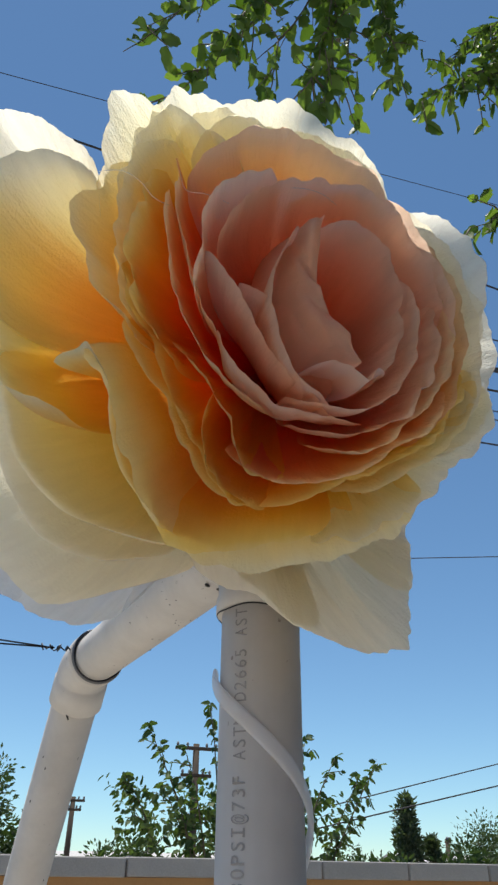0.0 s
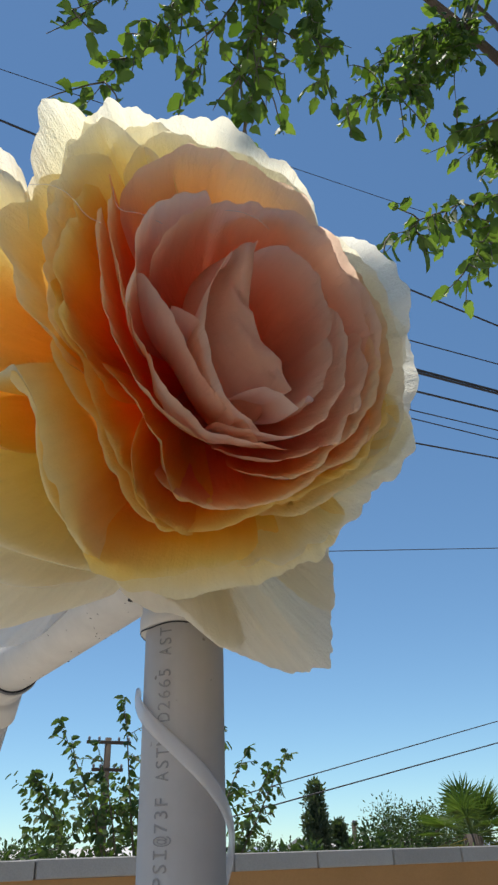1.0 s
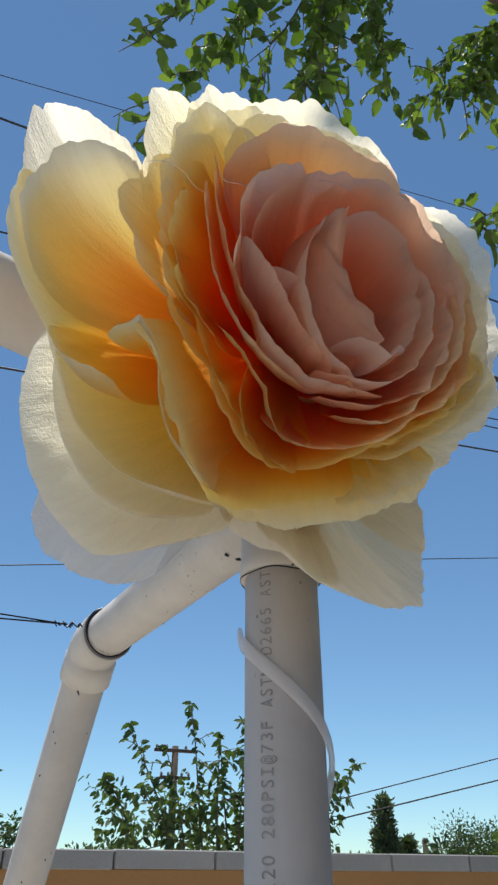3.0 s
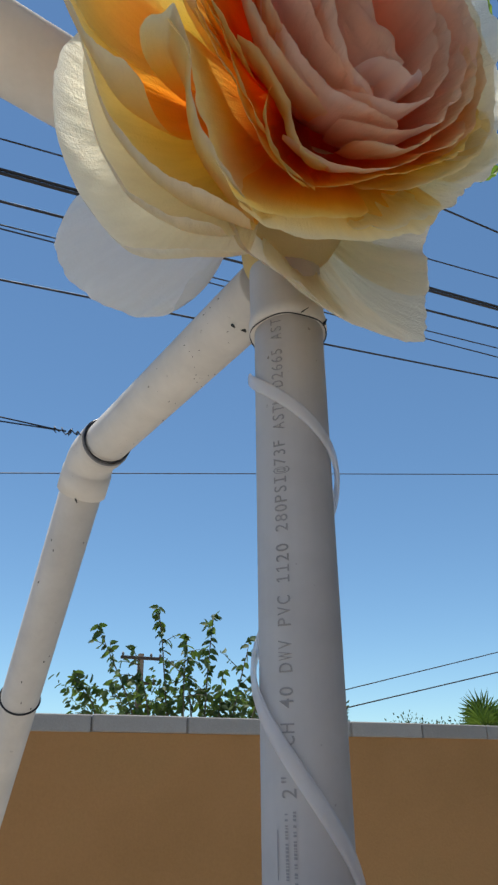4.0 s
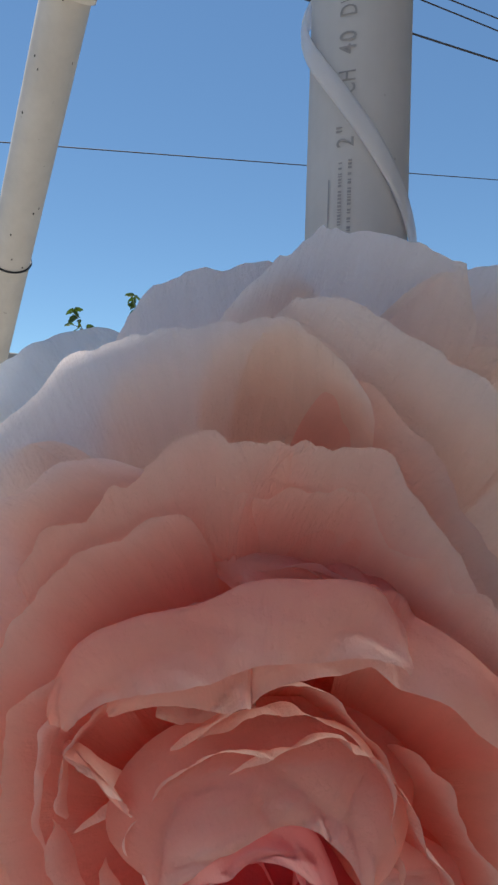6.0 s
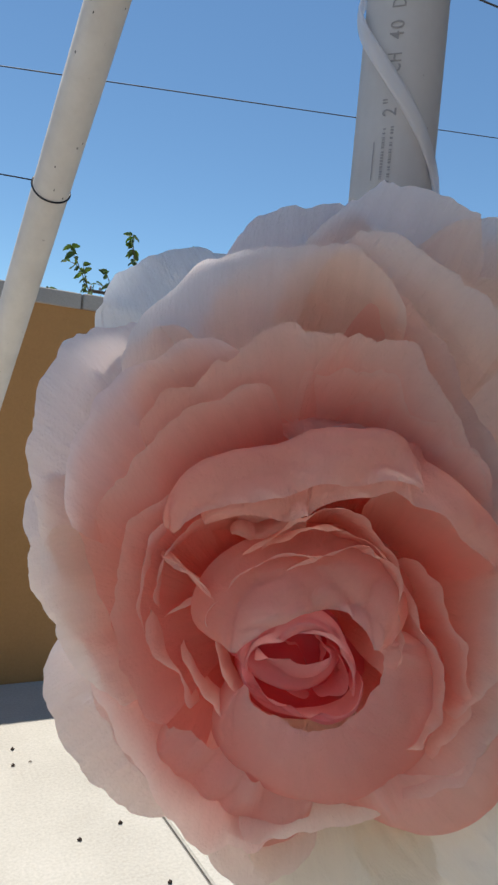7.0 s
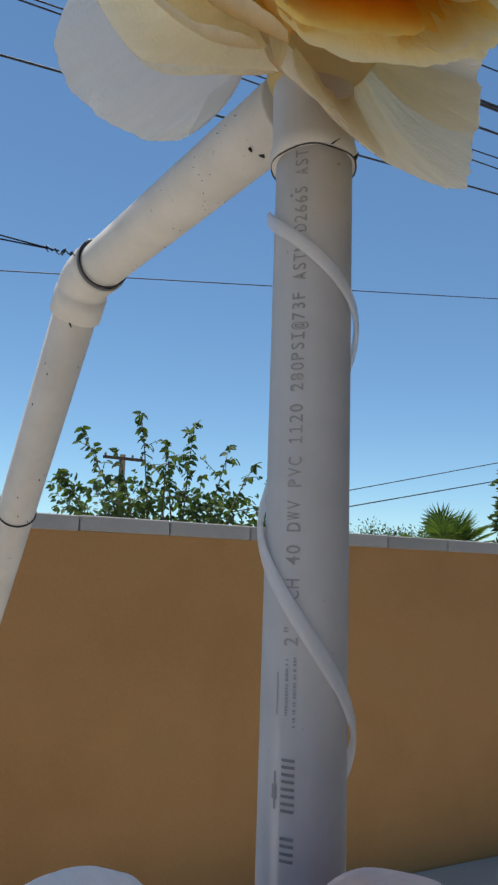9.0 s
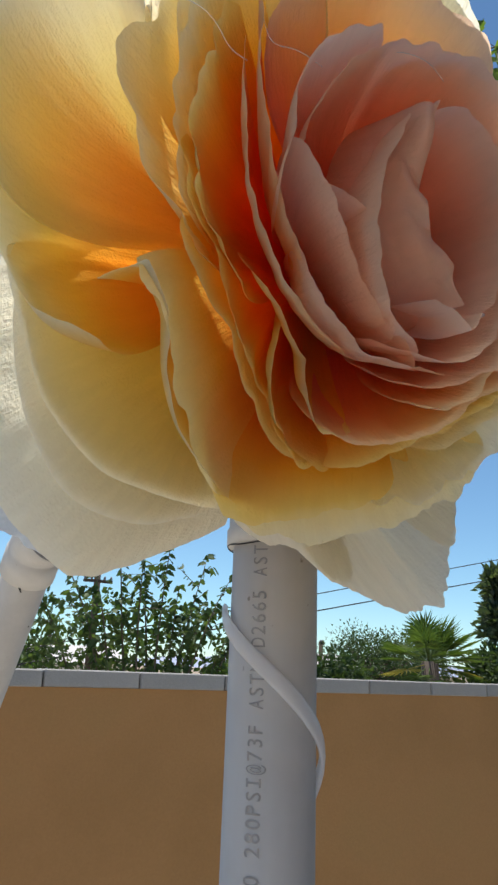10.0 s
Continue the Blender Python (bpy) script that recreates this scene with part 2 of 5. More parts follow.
def tube(pts, radii, seg=12, caps=True):
    """Vertices and faces of a round tube along a line of points."""
    pts = [Vector(p) for p in pts]
    if isinstance(radii, (int, float)):
        radii = [radii] * len(pts)
    verts, faces = [], []
    side = None
    for i, p in enumerate(pts):
        j, k = min(i + 1, len(pts) - 1), max(i - 1, 0)
        while (pts[j] - pts[k]).length < 1e-7:
            j, k = min(j + 1, len(pts) - 1), max(k - 1, 0)
        d = (pts[j] - pts[k]).normalized()
        if side is None:
            side = d.orthogonal().normalized()
        side = (side - d * side.dot(d)).normalized()
        up = d.cross(side)
        for k in range(seg):
            a = 2 * math.pi * k / seg
            verts.append(p + (side * math.cos(a) + up * math.sin(a)) * radii[i])
    for i in range(len(pts) - 1):
        for k in range(seg):
            k2 = (k + 1) % seg
            faces.append((i * seg + k, i * seg + k2, (i + 1) * seg + k2, (i + 1) * seg + k))
    if caps:
        faces.append(tuple(range(seg))[::-1])
        faces.append(tuple((len(pts) - 1) * seg + k for k in range(seg)))
    return verts, faces


def merge(*pieces):
    verts, faces = [], []
    for v, f in pieces:
        o = len(verts)
        verts += list(v)
        faces += [tuple(i + o for i in q) for q in f]
    return verts, faces


def pipe_mesh(name, a, b, r, material, seg=40, lip=0.0015):
    """A straight pipe with softened ends."""
    a, b = Vector(a), Vector(b)
    d = (b - a).normalized()
    return mesh(name, *tube([a, a + d * lip, b - d * lip, b], [r - lip, r, r, r - lip], seg), material)


def box(x0, x1, y0, y1, z0, z1, bev=0.0):
    """Vertices and faces of a block with chamfered edges."""
    bm = bmesh.new()
    bmesh.ops.create_cube(bm, size=1)
    for v in bm.verts:
        v.co = Vector(((x0 + x1) / 2 + v.co.x * (x1 - x0), (y0 + y1) / 2 + v.co.y * (y1 - y0), (z0 + z1) / 2 + v.co.z * (z1 - z0)))
    if bev:
        bmesh.ops.bevel(bm, geom=bm.edges[:], offset=bev, segments=1, affect="EDGES")
    bm.verts.index_update()
    out = [v.co.copy() for v in bm.verts], [tuple(v.index for v in f.verts) for f in bm.faces]
    bm.free()
    return out


# ---- ground, patio, wall ----
bm = bmesh.new()
bmesh.ops.create_grid(bm, x_segments=60, y_segments=60, size=3000)
gm = bpy.data.meshes.new("ground")
bm.to_mesh(gm)
bm.free()
gm.materials.append(M_DIRT)
ground = tagged(new("ground", gm), "bare sandy desert ground reaching to the horizon", "ground", kind="structure")
ground.location.z = -0.10

patio = thing("patio", "pale grey concrete patio with tooled joints, sunlit", "pavement", kind="structure")
XS = [-4.285, -1.885, 0.515, 2.915, 5.315]
YS = [-3.44, -1.62, 0.2, 2.525]
for i in range(len(XS) - 1):
    for j in range(len(YS) - 1):
        part("slab", mesh("slab", *box(XS[i] + 0.004, XS[i + 1] - 0.004, YS[j] + 0.004, YS[j + 1] - 0.004, -0.09, 0.0, 0.005), M_SLAB, False), patio)
part("joint_bed", mesh("joint_bed", *box(XS[0], XS[-1], YS[0], YS[-1], -0.095, -0.012), M_MORTAR, False), patio)

WALL_Y, WALL_T, WALL_H, CAP_H = 2.53, 0.15, 1.565, 0.065
wall = thing("wall_garden", "ochre stuccoed garden wall topped with grey concrete cap blocks", "wall", kind="structure")


def wall_face():
    """The stuccoed body, with a slightly uneven trowelled front."""
    verts, faces = [], []
    nx, nz = 260, 26
    for i in range(nx + 1):
        for k in range(nz + 1):
            x, z = -7 + 19 * i / nx, -0.1 + (WALL_H + 0.1) * k / nz
            verts.append((x, WALL_Y + 0.004 * noise.noise((x * 1.7, z * 2.1, 3.0)), z))
    n = nz + 1
    for i in range(nx):
        for k in range(nz):
            faces.append((i * n + k, (i + 1) * n + k, (i + 1) * n + k + 1, i * n + k + 1))
    return merge((verts, faces), box(-7, 12, WALL_Y + 0.02, WALL_Y + WALL_T, -0.1, WALL_H))


part("stucco", mesh("stucco", *wall_face(), M_STUCCO), wall)
part("cap_mortar", mesh("cap_mortar", *box(-7, 12, WALL_Y + 0.012, WALL_Y + WALL_T - 0.012, WALL_H - 0.004, WALL_H + CAP_H - 0.008), M_MORTAR, False), wall)
cap_mesh = [mesh("cap_block", *box(-0.1975, 0.1975, -0.012, WALL_T + 0.012, 0, CAP_H, 0.004), M_CAP, False) for _ in range(1)]
for k in range(-18, 28):
    x = 0.45 + 0.403 * k + 0.2015
    if -6.9 < x < 11.8:
        c = part("cap_block", cap_mesh[0], wall)
        c.location = (x, WALL_Y + random.uniform(-0.002, 0.002), WALL_H + random.uniform(-0.001, 0.002))
        c.rotation_euler = (0, 0, radians(random.uniform(-0.25, 0.25)))

# unseen walls: the pale one bounces fill, the dark ones dim the pipe's right
light_walls = thing("unseen_wall", "unseen pale and dark walls added to shape the light", "wall", kind="structure")
part("stucco", mesh("stucco", *box(-7.0, -0.2, -3.6, -3.45, -0.1, 3.0, 0.01), M_HOUSE, False), light_walls, "pale stucco")
part("stucco", mesh("stucco", *box(-0.2, 0.85, -3.6, -3.45, -0.1, 3.0, 0.01), M_BLOCKER, False), light_walls, "dark brown wall face that cuts bounced light")
part("stucco", mesh("stucco", *box(0.85, 1.0, -6.0, -0.10, -0.1, 2.5, 0.01), M_BLOCKER, False), light_walls, "dark brown wall face that cuts bounced light")

# ---- the stem: a tall drain pipe with printing and a wound plastic strip ----
R = 0.03016
stem = thing("drain_pipe", "white plastic drain pipe standing upright with grey printing", "pipe", "flower stand pipes")
part("pipe", pipe_mesh("pipe", (0, 0, 0), (0, 0, 1.78), R, M_PVC, 64), stem)


def sleeve(a, b, r, rim=0.0025):
    a, b = Vector(a), Vector(b)
    d = (b - a).normalized()
    return tube([a, a, a + d * 0.0015, a + d * 0.012, a + d * 0.014, b - d * 0.003, b], [r - 0.006, r - 0.001, r, r, r - rim * 0.6, r - rim * 0.6, r - rim - 0.002], 56)


part("coupling", mesh("coupling", *sleeve((0, 0.001, 1.745), (0, 0.006, 1.92), 0.0345), M_PVC2), stem, "weathered white pipe fitting")
# a thin dark line where the fitting ends, with two slips of the marker
part("marker_line", mesh("marker_line", *merge(
    tube([(0.0336 * math.cos(a), 0.0336 * math.sin(a) + 0.001, 1.7446 + 0.0008 * math.sin(5 * a)) for a in [math.pi * 2 * k / 60 for k in range(61)]], 0.0006, 5),
    tube([(-0.006, -0.0342, 1.745), (0.001, -0.0350, 1.7515)], [0.0007, 0.0003], 5),
    tube([(0.019, -0.0290, 1.7435), (0.0225, -0.0285, 1.750)], [0.0016, 0.0004], 5)), M_MARK), stem)

TEXT_ANGLE = math.atan2(-0.019, -0.0225)


PITCH = 0.00761


def glyph(char):
    """Outline mesh of one character, one unit high."""
    if char == "1":
        quads = [[(0.20, 0), (0.29, 0), (0.29, 0.70), (0.20, 0.70)], [(0.04, 0), (0.20, 0), (0.20, 0.085), (0.04, 0.085)], [(0.29, 0), (0.45, 0), (0.45, 0.085), (0.29, 0.085)], [(0.05, 0.50), (0.20, 0.60), (0.20, 0.70), (0.05, 0.60)]]
        return [Vector((x, y, 0)) for q in quads for x, y in q], [tuple(range(4 * k, 4 * k + 4)) for k in range(4)]
    cu = bpy.data.curves.new("letter", "FONT")
    cu.body = char
    cu.size = 1.0
    cu.offset = 0.004
    cu.resolution_u = 3
    tmp = new("letter", cu)
    bpy.context.view_layer.update()
    me = bpy.data.meshes.new_from_object(tmp.evaluated_get(bpy.context.evaluated_depsgraph_get()))
    out = [v.co.copy() for v in me.vertices], [tuple(p.vertices) for p in me.polygons]
    bpy.data.objects.remove(tmp)
    bpy.data.curves.remove(cu)
    bpy.data.meshes.remove(me)
    return out


def printed(text, z0, height, angle=TEXT_ANGLE):
    """Evenly spaced typewriter letters that run up the pipe from z0, laid on its round surface."""
    pieces = []
    for n, char in enumerate(text):
        if char == " ":
            continue
        verts, faces = glyph(char)
        if char == "I":
            for y in ((0.0, 0.09), (0.61, 0.70)):
                m, o = sum(v.x for v in verts) / len(verts), len(verts)
                verts += [Vector((m + dx, yy, 0)) for yy in y for dx in (-0.2, 0.2)]
                faces.append((o, o + 1, o + 3, o + 2))
        xs = [v.x for v in verts]
        mid, wide = (min(xs) + max(xs)) / 2, max(max(xs) - min(xs), 0.28)
        k = min(0.0060 / wide, 0.0125)
        done = []
        for v in verts:
            a = angle - (v.y / 0.7 - 0.5) * height / R
            done.append(((R + 0.0006) * math.cos(a), (R + 0.0006) * math.sin(a), z0 + n * PITCH + (v.x - mid) * k))
        pieces.append((done, faces))
    return merge(*pieces)


def ink_bar(z0, z1, s0, s1, angle=TEXT_ANGLE):
    """A printed patch on the pipe between two heights and two places round it."""
    verts, faces = [], []
    for i in range(5):
        a = angle - (s0 + (s1 - s0) * i / 4) / R
        for z in (z0, z1):
            verts.append(((R + 0.0006) * math.cos(a), (R + 0.0006) * math.sin(a), z))
    for i in range(4):
        faces.append((2 * i, 2 * i + 2, 2 * i + 3, 2 * i + 1))
    return verts, faces


part("printing", mesh("printing", *printed('2" SCH 40 DWV PVC 1120 280PSI@73F ASTM D2665 AST', 1.382, 0.0098), M_INK, False), stem, "grey printed pipe marking")
for z0, z1 in ((1.2465, 1.2655), (1.276, 1.3185)):
    part("maker_mark", mesh("maker_mark", *merge(*[ink_bar(z0 + k * 0.0088 + d, z0 + k * 0.0088 + d + 0.0019, -0.0045, 0.0045) for k in range(int((z1 - z0) / 0.0085)) for d in (0.0, 0.0042)]), M_INK_MID, False), stem, "grey printed bars")
fine = []
for row in (-0.0032, 0.0022):
    z = 1.328 if row < 0 else 1.335
    while z < 1.371:
        w = random.choice((0.0008, 0.0011, 0.0014))
        fine.append(ink_bar(z, z + w, row - 0.0010, row + 0.0010))
        z += w + random.choice((0.0006, 0.0006, 0.0007, 0.0022))
part("fine_print", mesh("fine_print", *merge(*fine), M_INK_PALE, False), stem, "small pale printed lines")
part("smudge", mesh("smudge", *merge(ink_bar(1.277, 1.300, 0.0085, 0.0100), ink_bar(1.283, 1.292, 0.0075, 0.0115)), M_INK_PALE, False), stem, "grey smudge on the pipe")
part("scuff", mesh("scuff", *ink_bar(1.335, 1.362, 0.0085, 0.0093), M_INK_PALE, False), stem, "thin grey scuff on the pipe")


VIEW_ANGLE = math.atan2(-0.45, -0.25)
HALF_TURNS = [1.78, 1.701, 1.606, 1.461, 1.314, 1.168, 1.02, 0.86, 0.70, 0.54, 0.38, 0.22]


def helix(first, last):
    """A flattened plastic strip wound loosely down the pipe, standing off a little."""
    verts, faces = [], []
    n = int((last - first) * 32)
    seg = 10

    def height(f):
        i = min(max(int(f), 1), len(HALF_TURNS) - 3)
        t = f - i
        p0, p1, p2, p3 = HALF_TURNS[i - 1:i + 3]
        return 0.5 * (2 * p1 + (p2 - p0) * t + (2 * p0 - 5 * p1 + 4 * p2 - p3) * t * t + (3 * p1 - p0 - 3 * p2 + p3) * t ** 3)

    for i in range(n + 1):
        f = first + (last - first) * i / n
        a = VIEW_ANGLE - math.pi / 2 + math.pi * (f - 1)
        z = height(f)
        slope = (height(f + 0.02) - height(f - 0.02)) / 0.04 / math.pi
        off = 0.0024 + 0.0016 * abs(math.cos(a - VIEW_ANGLE - math.pi / 2)) ** 2
        out = Vector((math.cos(a), math.sin(a), 0))
        along = Vector((-math.sin(a) * R, math.cos(a) * R, slope)).normalized()
        side = out.cross(along).normalized()
        c = out * (R + off) + Vector((0, 0, z))
        for k in range(seg):
            b = 2 * math.pi * k / seg
            verts.append(c + out * (0.0022 * math.cos(b)) + side * (0.0054 * math.sin(b)))
    for i in range(n):
        for k in range(seg):
            k2 = (k + 1) % seg
            faces.append((i * seg + k, i * seg + k2, (i + 1) * seg + k2, (i + 1) * seg + k))
    faces += [tuple(range(seg))[::-1], tuple(n * seg + k for k in range(seg))]
    return verts, faces


strip = tagged(new("plastic_strip", mesh("plastic_strip", *helix(1.0, 9.0), M_TAPE)), "milky translucent plastic strip wound round the pipe", "strip")

# ---- the arm behind: level pipe, bent fitting, sloping pipe ----
arm = thing("pipe_brace", "weathered white plastic pipe arm with a bent fitting", "pipe", "flower stand pipes")
A0, A1 = Vector((-0.004, 0.035, 1.818)), Vector((-0.068, 0.468, 1.808))
low = Vector((-0.013, 0.315, -0.299)).normalized()
A2 = A1 + low * 2.44
part("upper_pipe", pipe_mesh("upper_pipe", A0, A1, R, M_PVC2), arm)
part("lower_pipe", pipe_mesh("lower_pipe", A1, A2, R, M_PVC2), arm)
up_d = (A1 - A0).normalized()


def bend():
    """The bent fitting with a raised collar at both mouths."""
    pts, rad = [], []
    for f, r in ((-0.052, 0.0305), (-0.052, 0.0352), (-0.034, 0.0352), (-0.032, 0.0338), (-0.02, 0.0338)):
        pts.append(A1 + up_d * f)
        rad.append(r)
    for k in range(1, 8):
        t = k / 8
        p = (A1 - up_d * 0.02).lerp(A1, t).lerp(A1.lerp(A1 + low * 0.02, t), t)
        pts.append(p)
        rad.append(0.0338)
    for f, r in ((0.02, 0.0338), (0.022, 0.0352), (0.055, 0.0352), (0.055, 0.0305)):
        pts.append(A1 + low * f)
        rad.append(r)
    return tube(pts, rad, 48)


elbow = part("elbow", mesh("elbow", *bend(), M_PVC2), arm, "white bent pipe fitting with raised collars")


def ring(c, d, r, wire, wobble=0.0, seg=48, tilt=0.0):
    d = (Vector(d) + Vector((0, 0, tilt))).normalized()
    s = d.orthogonal().normalized()
    u = d.cross(s)
    pts = [Vector(c) + (s * math.cos(a) + u * math.sin(a)) * (r + wobble * math.sin(3 * a)) + d * wobble * 2 * math.sin(2 * a + 1) for a in [2 * math.pi * k / seg for k in range(seg + 1)]]
    return tube(pts, wire, 7)


part("rubber_ring", mesh("rubber_ring", *ring(A1 - up_d * 0.052, up_d, 0.0325, 0.0022), M_RING), arm, "grey rubber seal ring")
marks = []
rng = random.Random(4)
for k in range(34):
    f = rng.uniform(0.03, 0.34)
    a = rng.uniform(math.pi * 0.95, math.pi * 1.75)
    c = A0 + up_d * f + Vector((math.cos(a), 0, math.sin(a))) * (R + 0.0001)
    marks.append(tube([c, c + Vector((rng.uniform(-0.002, 0.002), rng.uniform(-0.003, 0.003), 0.0005))], rng.uniform(0.0002, 0.0006), 5))
for dx, dz, dr in ((0.0, 0.0, 0.0030), (0.010, -0.004, 0.0022), (-0.012, 0.003, 0.0016), (0.02, -0.008, 0.0012)):
    c = A0 + up_d * 0.03 + Vector((-0.006 + dx, 0, -R + 0.001 + abs(dx) * 0.1))
    marks.append(tube([c, c + Vector((0.004, 0.003, 0))], [dr, dr * 0.5], 6))
for c, e, r in ((A1 + low * 0.057 + Vector((-0.012, -0.0245, -0.0200)), (0.003, -0.0005, -0.007), 0.0016), (A1 + low * 0.056 + Vector((-0.026, -0.016, -0.014)), (0.014, -0.0085, -0.0060), 0.0006)):
    marks.append(tube([c, c + Vector(e)], [r, r * 0.5], 6))
for k in range(9):
    f = rng.uniform(0.12, 0.5)
    a = rng.uniform(-2.6, -0.6)
    s = low.orthogonal().normalized()
    c = A1 + low * f + (Vector((1, 0, 0)) * math.cos(a) + low.cross(Vector((1, 0, 0))) * -math.sin(a)) * (R + 0.0001)
    marks.append(tube([c, c + low * 0.003], rng.uniform(0.0004, 0.001), 5))
tagged(part("glue_specks", mesh("glue_specks", *merge(*marks), M_MARK), arm, "black specks of dried glue"), kind="stuff")

left_arm = thing("pipe_branch", "white plastic pipe branch with a collar behind the petals", "pipe", "flower stand pipes")
L0, L1 = Vector((-0.02, 0.035, 1.935)), Vector((-0.55, -0.03, 2.015))
ld = (L1 - L0).normalized()
part("pipe", pipe_mesh("pipe", L0, L1, R, M_PVC2), left_arm)
part("collar", mesh("collar", *sleeve(L0 + ld * 0.30, L0 + ld * 0.17, 0.040), M_PVC2), left_arm)

# ---- black tie wires ----
tie_hi = thing("tie_wire", "twisted black wire tied round the pipe fitting", "wire", "tie wires")
kn = A1 - up_d * 0.052 + Vector((-0.036, -0.005, 0.004))
part("loop", mesh("loop", *merge(ring(A1 - up_d * 0.055, up_d, R + 0.0018, 0.0012, 0.0006, tilt=0.10), ring(A1 - up_d * 0.057, up_d, R + 0.003, 0.0011, 0.001, tilt=-0.14)), M_WIRE), tie_hi)
curl = [kn + Vector((-0.0014 * k - 0.004 * math.sin(k * 0.9), 0.004 * math.cos(k * 1.3), 0.0035 * math.sin(k * 1.7))) for k in range(26)]
part("knot", mesh("knot", *tube(curl, 0.0009, 6), M_WIRE), tie_hi)
part("strand", mesh("strand", *tube([kn + Vector((-0.03, 0, 0)), kn + Vector((-0.12, 0.0, 0.004)), kn + Vector((-2.4, -0.1, 0.03))], 0.0010, 6), M_WIRE), tie_hi)
part("strand", mesh("strand", *tube([kn + Vector((-0.02, 0, 0)), kn + Vector((-0.12, -0.0, -0.003)), kn + Vector((-2.4, -0.2, -0.12))], 0.0010, 6), M_WIRE), tie_hi)
part("tail", mesh("tail", *tube([A1 - up_d * 0.055 + Vector((0.032, 0, 0.006)), A1 - up_d * 0.052 + Vector((0.040, 0, 0.012)), A1 - up_d * 0.048 + Vector((0.041, 0, 0.004))], 0.0009, 6), M_WIRE), tie_hi)
tie_lo = thing("tie_wire", "black wire looped round the sloping pipe", "wire", "tie wires")
tc = A1 + low * 0.432
part("loop", mesh("loop", *ring(tc, low, R + 0.0014, 0.0016, 0.0005, tilt=0.2), M_WIRE), tie_lo)
part("strand", mesh("strand", *tube([tc + Vector((-0.0305, -0.004, 0.006)), tc + Vector((-0.10, 0, 0.003)), tc + Vector((-2.5, -0.05, -0.02))], 0.0011, 6), M_WIRE), tie_lo)


# ---- paper roses ----
def face_pose(c, n):
    """A frame at c whose z axis is n and whose y axis points up."""
    n = Vector(n).normalized()
    r = Vector((0, 0, 1)).cross(n).normalized()
    u = n.cross(r)
    return Matrix(((r.x, u.x, n.x, c[0]), (r.y, u.y, n.y, c[1]), (r.z, u.z, n.z, c[2]), (0, 0, 0, 1)))


# how a petal runs from its foot to its lip
CUP = dict(kind="cup")
SHELL = dict(kind="cup", foot=0.35, belly=0.97, lift=0.40, below=0.055)
DISH = dict(kind="dish", foot=0.06, belly=0.88, lift=0.15, deep=-0.03)
BACK = dict(kind="dish", foot=0.10, belly=0.70, lift=0.20, deep=-0.08)
HOOD = dict(kind="hood", out=0.030, drop=0.045)
ROLL = dict(kind="hood", out=0.010, drop=0.030)
VISOR = dict(kind="visor", out=0.030, drop=0.050)
FAN = dict(kind="hood", out=0.050, drop=0.022, shoulder=0.45)
HOODW = dict(kind="hood", out=0.075, drop=0.055)
petal_count = itertools.count(1)


def along(points, f):
    """A line through a few points with slightly angular turns, f from 0 to 1."""
    f *= len(points) - 1
    i = min(int(f), len(points) - 2)
    t = f - i
    q = [points[min(max(i + k, 0), len(points) - 1)] for k in (-1, 0, 1, 2)]
    return [0.45 * (b + (c - b) * t) + 0.55 * 0.5 * (2 * b + (c - a) * t + (2 * a - 5 * b + 4 * c - d) * t * t + (3 * b - a - 3 * c + d) * t ** 3) for a, b, c, d in zip(*q)]


